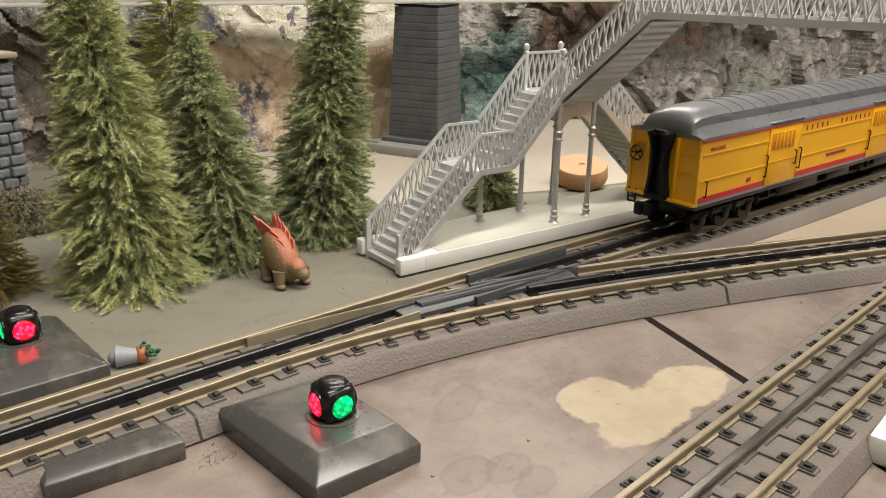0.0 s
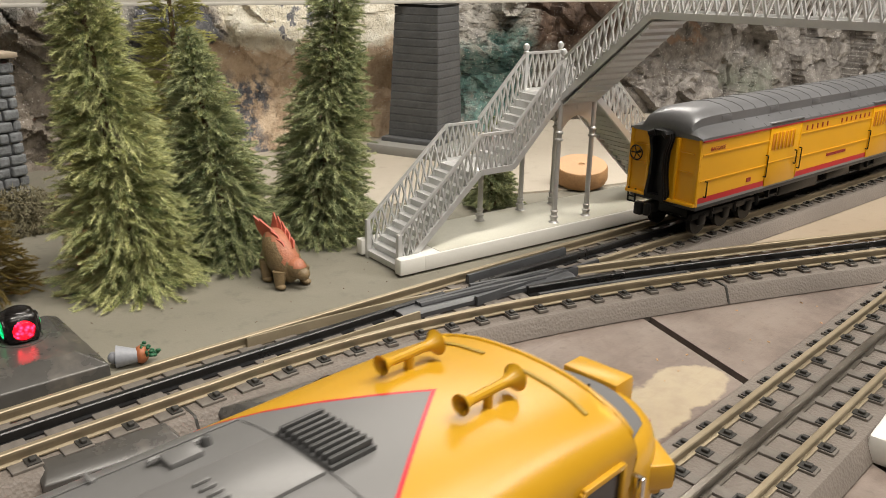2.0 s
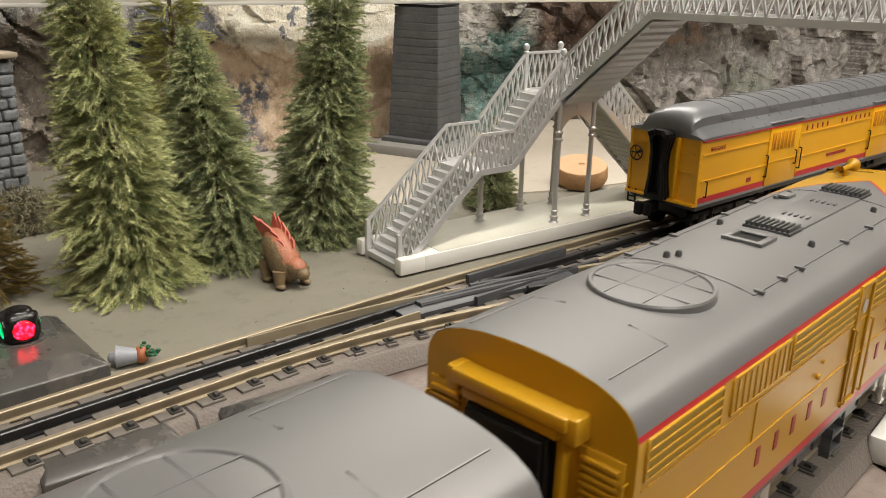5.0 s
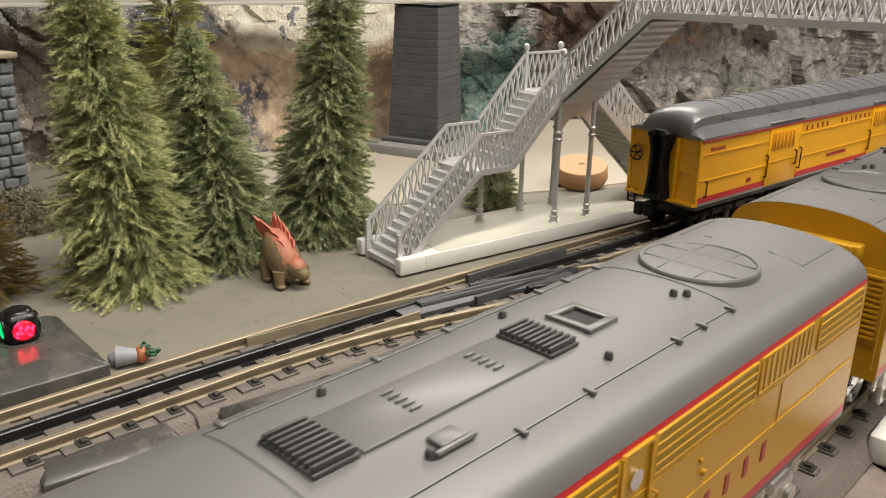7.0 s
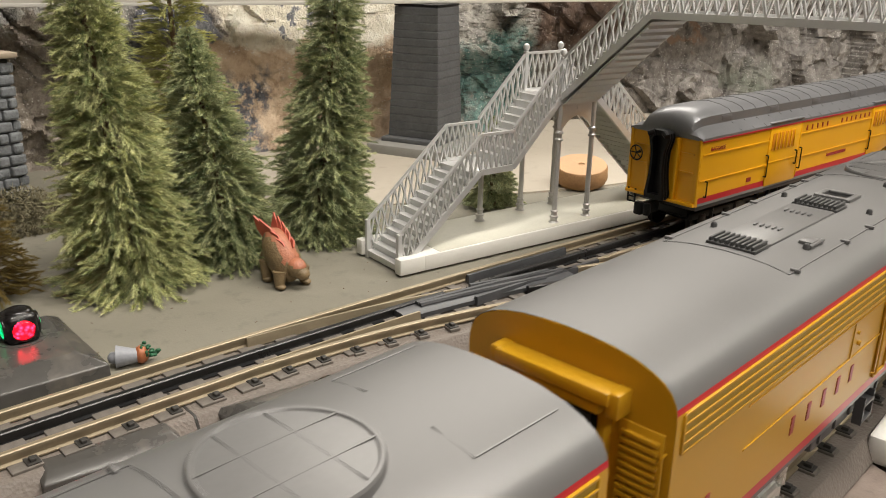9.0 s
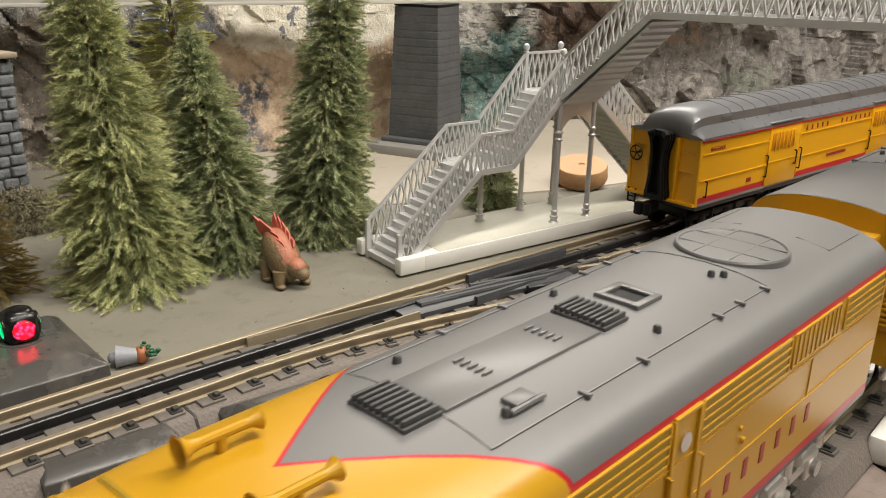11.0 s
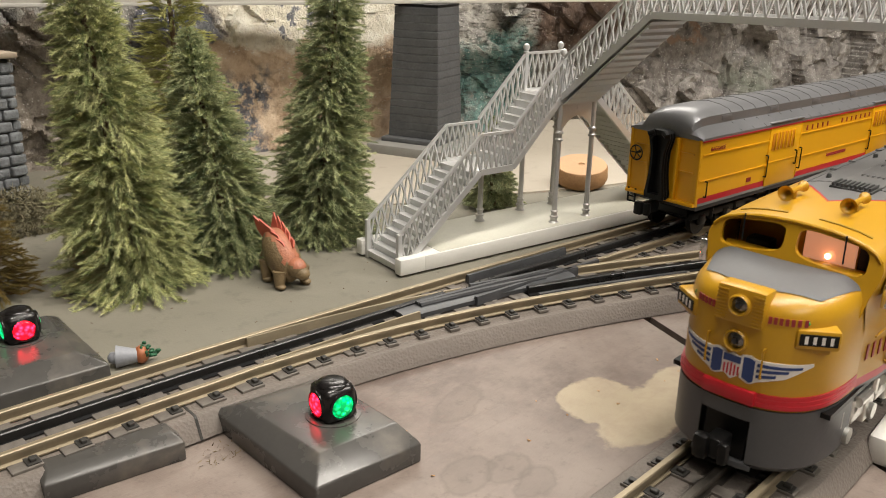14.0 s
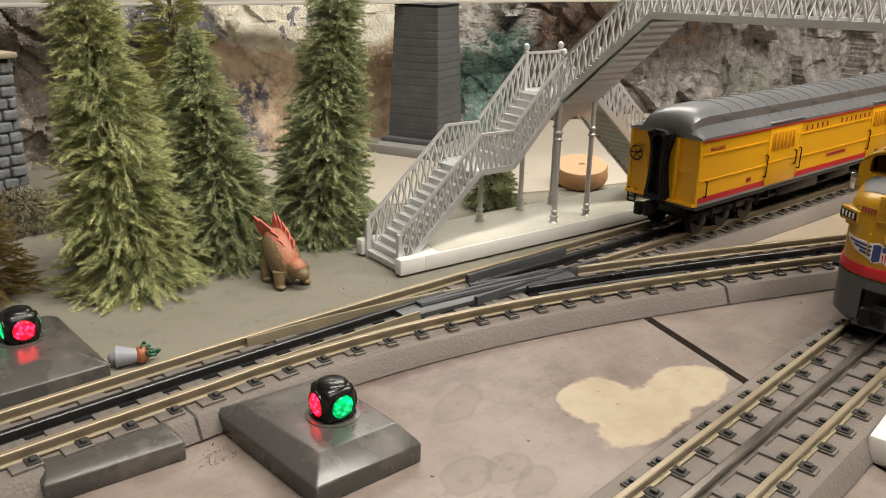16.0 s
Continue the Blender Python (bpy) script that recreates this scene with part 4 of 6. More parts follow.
    for u in (0.060, 0.238 if cab else 0.247):
        for du in (-0.027, 0.0, 0.027):
            bm = bmesh.new()
            for s in (1, -1):
                rot = Matrix.Rotation(radians(90), 4, "X")
                lathe(bm, [(0.0105, s * 0.0135), (0.0105, s * 0.0178), (0.0085, s * 0.0182), (0.0070, s * 0.0170), (0.0030, s * 0.0174), (0.0012, s * 0.0180)], rot, 20)
                for k in range(4):
                    a = k * math.pi / 2
                    box(bm, (0.005 * math.cos(a), s * 0.0178, 0.005 * math.sin(a)), (0.0016, 0.0008, 0.0016))
            rod(bm, (0, -0.016, 0), (0, 0.016, 0), 0.002, 10)
            w = part("wheelset", bm, M["chrome"], loco, "steel wheelset")
            wheels.append((w, pose(u + du, 0, 0.0105)))
            w.location = (u + du, 0, 0.0105)
    if cab:
        cab_front(loco)
    return loco, wheels


def screen_u(y, z):
    """How far forward the windscreen wall stands."""
    return 0.2705 + 0.0025 * (1 - (y / 0.03) ** 2) - (z - 0.073) * 0.28


def cab_front(loco):
    # nose
    bm = bmesh.new()
    levels = [(0.0290, 0.0), (0.0325, 0.0), (0.045, 0.0), (0.0635, 0.0002), (0.0668, 0.0010), (0.0690, 0.0026), (0.0706, 0.0048), (0.0718, 0.0078), (0.0729, 0.0115), (0.0739, 0.0160), (0.0748, 0.0210)]
    loft(bm, [[(x, y, z) for x, y in nose_plan(i, 0.262)] for z, i in levels])
    bm.faces.new([bm.verts.new((x, y, 0.0748)) for x, y in nose_plan(0.0210, 0.262)])
    bmesh.ops.remove_doubles(bm, verts=bm.verts[:], dist=0.00002)
    part("nose", bm, M["yellow"], loco, "rounded yellow nose", 50)

    def nose_top(x, y):
        """Height of the nose top over a point of the plan."""
        lo, hi = 0.0, 0.0210
        for _ in range(24):
            i = (lo + hi) / 2
            y0 = y / nose_draw(x, i)
            inside = abs(y0) < 0.0298 and x < nose_reach(y0, i)
            lo, hi = (i, hi) if inside else (lo, i)
        return float(np.interp(lo, [q[1] for q in levels[3:]], [q[0] for q in levels[3:]]))

    # grey anti-glare panel: pointed at the window corners, widest at the middle
    bm = bmesh.new()
    rows = []
    for k in range(33):
        y = -0.0286 + 0.0572 * k / 32
        back = screen_u(y, 0.0745) + 0.0004
        front = float(np.interp(abs(y), [0.0, 0.0090, 0.0212, 0.0286], [0.2990, 0.2975, 0.2918, 0.2690]))
        rows.append([(back + (front - back) * j / 12, y, nose_top(back + (front - back) * j / 12, y) + 0.0004) for j in range(13)])
    loft(bm, rows)
    part("antiglare_panel", bm, M["antiglare"], loco, "grey anti-glare panel", 50)
    # red and grey bands round the foot of the nose
    for z0, z1, grow, key, name in ((0.0308, 0.0325, 0.0011, "red", "red_band"), (0.0324, 0.0341, 0.0008, "red", "red_band"), (0.0340, 0.0357, 0.0005, "red", "red_band")):
        bm = bmesh.new()
        plan = nose_plan(-grow, 0.258)
        loft(bm, [[(x, y, z0) for x, y in nose_plan(0.001, 0.258)], [(x, y, z0) for x, y in plan], [(x, y, z1) for x, y in plan], [(x, y, z1) for x, y in nose_plan(0.001, 0.258)]])
        part(name, bm, M[key], loco, "red band round the nose", 30)
    bm = bmesh.new()
    box(bm, (0.3056, 0, 0.0332), (0.0040, 0.0200, 0.0054), None, 0.0006)
    part("buffer_block", bm, M["red"], loco, "raised red block on the nose band")
    # pilot skirt with coupler opening
    bm = bmesh.new()
    plan = nose_plan(-0.0008, 0.262)
    keep = [p for p in plan]
    for sgn in (1, -1):
        side = [p for p in keep if p[1] * sgn > 0.0078]
        loft(bm, [[(x - 0.003, y * 0.94, 0.0040) for x, y in side], [(x, y, 0.0070) for x, y in side], [(x, y, 0.0296) for x, y in side], [(x - 0.004, y * 0.9, 0.0296) for x, y in side], [(x - 0.004, y * 0.9, 0.0045) for x, y in side]])
    mid = [p for p in keep if abs(p[1]) < 0.0135]
    loft(bm, [[(x - 0.003, y, 0.0240) for x, y in mid], [(x, y, 0.0240) for x, y in mid], [(x, y, 0.0296) for x, y in mid], [(x - 0.004, y, 0.0296) for x, y in mid]])
    loft(bm, [[(x - 0.003, y, 0.0040) for x, y in mid], [(x, y, 0.0040) for x, y in mid], [(x, y, 0.0062) for x, y in mid], [(x - 0.004, y, 0.0062) for x, y in mid]])
    part("pilot", bm, M["pilot"], loco, "grey pilot skirt with a coupler opening", 30)
    # black filler painted as the shade inside the coupler opening
    bm = bmesh.new()
    box(bm, (0.297, 0, 0.0145), (0.014, 0.016, 0.019))
    part("pilot_shade", bm, M["black"], loco)
    bm = bmesh.new()
    box(bm, (0.311, 0.001, 0.0135), (0.010, 0.007, 0.0085), None, 0.0015)
    box(bm, (0.316, -0.003, 0.0135), (0.005, 0.006, 0.010), None, 0.0018)
    box(bm, (0.316, 0.0055, 0.0135), (0.004, 0.004, 0.009), None, 0.0015)
    part("coupler", bm, M["black"], loco, "black knuckle coupler")
    # windscreen wall with two rounded openings
    bm = bmesh.new()

    wall_u = screen_u
    top = lambda y: roof_z(y) - 0.0017 * min(1.0, max(0.0, (roof_z(y) - 0.0765) / 0.012))
    for s in (1, -1):
        cy, cz, ry, rz = s * 0.0150, 0.0811, 0.0127, 0.0054
        ring_in, ring_out, ring_back = [], [], []
        n = 40
        for k in range(n):
            a = 2 * math.pi * k / n
            ca, sa = math.cos(a), math.sin(a)
            sq = (abs(ca) ** 4.4 + abs(sa) ** 4.4) ** (-1 / 4.4)
            y, z = cy + ry * ca * sq, cz + rz * sa * sq - 0.0016 * ca * sq * s
            ring_in.append(bm.verts.new((wall_u(y, z), y, z)))
            ring_back.append(bm.verts.new((wall_u(y, z) - 0.0022, y, z)))
            t = 1.0
            for _ in range(240):
                t += 0.02
                yy, zz = cy + ry * ca * sq * t, cz + rz * sa * sq * t
                if yy * s < 0.0 or zz < 0.056 or abs(yy) > side_half(0.264, zz) or zz > top(yy):
                    break
            yy = s * min(max(yy * s, 0.0), side_half(0.264, zz))
            zz = min(max(zz, 0.056), top(yy))
            ring_out.append(bm.verts.new((wall_u(yy, zz), yy, zz)))
        for k in range(n):
            j = (k + 1) % n
            bm.faces.new((ring_in[k], ring_in[j], ring_out[j], ring_out[k]))
            bm.faces.new((ring_in[k], ring_in[j], ring_back[j], ring_back[k]))
    front = part("windscreen_wall", bm, M["yellow"], loco, "yellow cab front with two rounded windows", 40)
    bm = bmesh.new()
    for s in (1, -1):
        ys = [s * y for y in (0.0022, 0.0152, 0.0282)]
        loft(bm, [[(wall_u(y, 0.0745) - 0.0016, y, 0.0745) for y in ys], [(wall_u(y, 0.0875) - 0.0016, y, 0.0875) for y in ys]])
    part("windscreen", bm, M["glass"], front, "clear windscreen glass", 0).visible_shadow = False
    bm = bmesh.new()
    rim = []
    for k in range(33):
        y = -0.0316 + 0.0632 * k / 32
        z = top(y)
        rim.append([(wall_u(y, z) + 0.0002 + 0.0009 * math.cos(j * math.pi / 4), y, z - 0.0004 + 0.0009 * math.sin(j * math.pi / 4)) for j in range(9)])
    loft(bm, rim, True, True)
    part("brow", bm, M["yellow"], front, "", 60)
    for s in (1, -1):
        bm = bmesh.new()
        ridge = []
        for k in range(13):
            y = s * (0.0060 + 0.0190 * k / 12)
            u = 0.2610 - 0.0012 * (k / 12) ** 2
            z = roof_z(y) - 0.0018 * ((u - 0.235) / 0.029) ** 2 * min(1.0, (roof_z(y) - 0.0765) / 0.012)
            ridge.append([(u - 0.0005, y, z - 0.0004), (u - 0.0005, y, z + 0.0005), (u + 0.0005, y, z + 0.0005), (u + 0.0005, y, z - 0.0004)])
        loft(bm, ridge, True, True)
        part("drip_ridge", bm, M["meshyellow"], front, "thin dark ridge over the window")
    for s in (1, -1):
        bm = bmesh.new()
        y = s * 0.0190
        bar(bm, (wall_u(y, 0.0885) + 0.0012, y, 0.0885), (wall_u(y, 0.0785) + 0.0010, y + 0.001, 0.0785), 0.0006, 0.0008)
        part("wiper", bm, M["black"], front, "black wiper")
    # cab inside
    bm = bmesh.new()
    box(bm, (0.240, 0, 0.064), (0.002, 0.062, 0.030))
    box(bm, (0.253, 0, 0.0640), (0.026, 0.060, 0.002))
    box(bm, (0.252, -0.001, 0.076), (0.022, 0.0015, 0.020))
    part("cab_bulkhead", bm, M["yellow"], loco, "yellow cab bulkhead")
    bm = bmesh.new()
    bmesh.ops.create_uvsphere(bm, u_segments=12, v_segments=8, radius=0.0012, matrix=pose(0.2618, 0.0115, 0.0770))
    part("cab_bulb", bm, M["cablight"], loco, "glowing warm cab bulb")
    # added glowing plate: imitates the softly lit inside behind one window
    bm = bmesh.new()
    box(bm, (0.2600, 0.0115, 0.0795), (0.0008, 0.0190, 0.0160), None, 0.0002)
    part("cab_glow_panel", bm, M["cabpanel"], loco, "glowing orange panel standing in for the lit cab inside")
    bm = bmesh.new()
    box(bm, (0.256, -0.016, 0.071), (0.008, 0.010, 0.011), None, 0.001)
    box(bm, (0.252, 0.023, 0.074), (0.006, 0.006, 0.016), None, 0.001)
    part("cab_console", bm, M["black"], loco)
    # headlights
    bm = bmesh.new()
    box(bm, (0.3028, 0, 0.0664), (0.0085, 0.0176, 0.0135), None, 0.0007)
    casing = part("headlight_casing", bm, M["yellow"], loco, "ribbed yellow headlight casing")
    bm = bmesh.new()
    for s in (1, -1):
        for k in range(10):
            box(bm, (0.3071, s * 0.0066, 0.0606 + k * 0.0012), (0.0006, 0.0040, 0.0005))
    part("casing_rib", bm, M["yellow"], casing)
    for z, r, u in ((0.0670, 0.0032, 0.3071), (0.0532, 0.0034, 0.3060)):
        bm = bmesh.new()
        rot = pose(u, 0, z, 0, 90, 0)
        lathe(bm, [(r + 0.0009, -0.001), (r + 0.0009, 0.0010), (r + 0.0004, 0.0016), (r, 0.0012), (r * 0.96, 0.0002), (r * 0.45, -0.0012), (0.0003, -0.0014)], rot, 24)
        lamp = part("headlight", bm, M["yellow"], loco, "yellow headlight ring")
        bm = bmesh.new()
        lathe(bm, [(r * 0.95, 0.0), (r * 0.7, -0.0010 + 0.0012), (r * 0.35, 0.0008), (0.0002, 0.0012)], rot, 20)
        part("lens", bm, M["lensdark"], lamp, "smoky reflector")
        bm = bmesh.new()
        lathe(bm, [(r * 0.4, 0.0008), (r * 0.3, 0.0018), (0.0002, 0.0020)], rot, 14)
        part("bulb", bm, M["glass_dark"], lamp)
    # number boxes with plain bars
    for s in (1, -1):
        y = s * 0.0226
        m = Matrix.Translation((0.2940, y, 0.0584)) @ Matrix.Rotation(s * radians(36), 4, "Z")
        bm = bmesh.new()
        box(bm, (-0.0030, 0, 0), (0.0145, 0.0150, 0.0075), m, 0.0012)
        box(bm, (-0.001, 0, -0.0046), (0.0055, 0.0110, 0.0034), m, 0.0010)
        nb = part("number_box", bm, M["yellow"], loco, "yellow number box")
        bm = bmesh.new()
        box(bm, (0.0043, 0, 0.0002), (0.0004, 0.0128, 0.0042), m)
        part("number_board", bm, M["black"], nb, "black board with pale bars")
        bm = bmesh.new()
        for k in range(4):
            box(bm, (0.0046, -0.0042 + k * 0.0028, 0.0002), (0.0002, 0.0011, 0.0028), m)
        part("number_bar", bm, M["decalwhite"], nb, "", 0)
        bm = bmesh.new()
        lathe(bm, [(0.0009, -0.002), (0.0009, 0.0006), (0.0003, 0.0010)], m @ pose(0.0018, -s * 0.0040, 0.0052, 0, 60, 0), 10)
        part("marker_lamp", bm, M["marker"], nb, "green marker lamp")
        # painted word bars above the number box
        bm = bmesh.new()
        for k in range(7 if s > 0 else 5):
            yy = s * (0.0105 + k * 0.0017)
            mm = Matrix.Translation((nose_front(yy) + 0.0001, yy, 0.0640)) @ Matrix.Rotation(s * radians(10 + k * 4.5), 4, "Z")
            box(bm, (0, 0, 0), (0.0003, 0.0012, 0.0026), mm)
        part("nose_bar", bm, M["letter"], loco, "maroon painted bars", 0)
        # wing decal: a white wing with a navy root and three navy feathers
        def feather(name, key, y0, y1, low, high, out, n=14):
            bm = bmesh.new()
            rows = []
            for i in range(n + 1):
                yy = y0 + (y1 - y0) * i / n
                x = nose_front(yy) + out
                rows.append([(x - 0.0006, s * yy, low(yy)), (x, s * yy, low(yy)), (x, s * yy, high(yy)), (x - 0.0006, s * yy, high(yy))])
            loft(bm, rows, True, True)
            part(name, bm, M[key], loco, "", 0)

        edge_low = lambda q: float(np.interp(q, [0.0030, 0.0068, 0.0092, 0.0180, 0.0240], [0.0398, 0.0380, 0.0398, 0.0428, 0.0474]))
        edge_high = lambda q: float(np.interp(q, [0.0030, 0.0060, 0.0085, 0.0240], [0.0486, 0.0492, 0.0482, 0.0486]))
        feather("wing", "decalwhite", 0.0030, 0.0240, edge_low, edge_high, 0.0004)
        feather("wing_root", "blue", 0.0040, 0.0080, lambda q: edge_low(q) + 0.0008, lambda q: edge_high(q) - 0.0008, 0.0006)
        for k in range(3):
            z = 0.0414 + k * 0.0022
            feather("wing_feather", "blue", 0.0088, 0.0150 + k * 0.0034, lambda q: z + (q - 0.0088) * (0.19 - 0.07 * k), lambda q: z + 0.0012 + (q - 0.0088) * (0.17 - 0.07 * k), 0.0006)
        bm = bmesh.new()
        grab(bm, (nose_front(0.0105), s * 0.0105, 0.0420), (nose_front(0.0105), s * 0.0105, 0.0530), (0.0016, 0, 0))
        part("grab_iron", bm, M["yellow"], loco)
        # cab side window, mirror and door
        bm = bmesh.new()
        frame_panel(bm, 0.2475, 0.2625, 0.0650, 0.0772, s, 0.0014, 0.0014)
        win = part("cab_window", bm, M["yellow"], loco, "cab side window in a yellow frame")
        bm = bmesh.new()
        box(bm, (0.2550, s * (HALF + 0.0001), 0.0711), (0.0140, 0.0004, 0.0110))
        part("pane", bm, M["glass_dark"], win)
        bm = bmesh.new()
        box(bm, (0.2665, s * (HALF + 0.0022), 0.0690), (0.0014, 0.0034, 0.0090), None, 0.0005)
        part("mirror", bm, M["chrome"], win, "bright wing mirror")
        bm = bmesh.new()
        frame_panel(bm, 0.2305, 0.2420, 0.034, 0.0775, s, 0.0011, 0.0011)
        door = part("cab_door", bm, M["yellow"], loco, "yellow cab door")
        bm = bmesh.new()
        box(bm, (0.2362, s * (HALF + 0.0001), 0.0700), (0.0060, 0.0004, 0.0105))
        part("pane", bm, M["glass_dark"], door)
        bm = bmesh.new()
        for u in (0.2285, 0.2445):
            grab(bm, (u, s * HALF, 0.036), (u, s * HALF, 0.066), (0, s * 0.0020, 0), 0.0005)
        part("grab_iron", bm, M["yellow"], door)
        bm = bmesh.new()
        horn(bm, 0.2420, s * 0.0120)
        part("horn", bm, M["yellow"], loco, "yellow air horn")
    # shield
    bm = bmesh.new()
    out = [(-0.0036, 0.0048), (-0.0018, 0.0042), (0, 0.0052), (0.0018, 0.0042), (0.0036, 0.0048), (0.0034, 0.0), (0.0024, -0.0034), (0, -0.0052), (-0.0024, -0.0034), (-0.0034, 0.0)]
    x = nose_front(0.0)
    lo, hi = [bm.verts.new((x, y, 0.0435 + z)) for y, z in out], [bm.verts.new((x + 0.0008, y, 0.0435 + z)) for y, z in out]
    bm.faces.new(hi)
    for i in range(len(out)):
        j = (i + 1) % len(out)
        bm.faces.new((lo[i], lo[j], hi[j], hi[i]))
    sh = part("shield", bm, M["decalwhite"], loco, "white shield with red stripes", 0)
    for k in range(5):
        bm = bmesh.new()
        box(bm, (x + 0.0009, -0.0026 + k * 0.0013, 0.0422), (0.0003, 0.00055, 0.0050 - abs(k - 2) * 0.0008))
        part("stripe", bm, M["red"], sh, "", 0)
    bm = bmesh.new()
    box(bm, (x + 0.0009, 0, 0.0464), (0.0003, 0.0064, 0.0026))
    part("shield_band", bm, M["blue"], sh, "", 0)


def glass_material():
    m, nt, nodes, links, b = tree_of("window_glass")
    b.inputs["Base Color"].default_value = (0.9, 0.92, 0.9, 1)
    b.inputs["Roughness"].default_value = 0.04
    b.inputs["Transmission Weight"].default_value = 1.0
    b.inputs["IOR"].default_value = 1.1
    return m


M["glass"] = glass_material()
M["marker"] = plain("green_marker_lens", (0.02, 0.25, 0.06), 0.25, var=0.1)

KNOTS = [(0.0, 0.0897), (3.5, 0.0900), (7.0, 0.0882), (10.0, 0.0890), (13.0, 0.0874), (16.0, 0.0826)]
FINE = np.linspace(0, 16, 1601)
RUN = np.concatenate([[0], np.cumsum(np.interp(FINE[:-1] + 0.005, [k[0] for k in KNOTS], [k[1] for k in KNOTS]) * 0.01)])


def shift(t):
    """How far the train has come since it set out, in metres."""
    return float(np.interp(t, FINE, RUN))


TY, TZ = 0.1127, 0.0172
lead, wheels_a = diesel("leading yellow and grey diesel cab unit on the near track", True, "coupled diesel units")
booster, wheels_b = diesel("cabless yellow and grey diesel booster unit", False, "coupled diesel units")
tail, wheels_c = diesel("trailing yellow diesel cab unit with red nose band, facing backward", True, "coupled diesel units")
TRAIN = [
    (lead, lambda s: pose(0.013 + s - shift(3.5), TY, TZ)),
    (booster, lambda s: pose(0.291 + s - shift(7.0), TY, TZ, 0, 0, 180)),
    (tail, lambda s: pose(0.489 + s - shift(13.0), TY, TZ, 0, 0, 180)),
]
WHEELS = wheels_a + wheels_b + wheels_c
WHEEL_SIGN = {w.name: 1 for w, m in wheels_a}
WHEEL_SIGN.update({w.name: -1 for w, m in wheels_b + wheels_c})

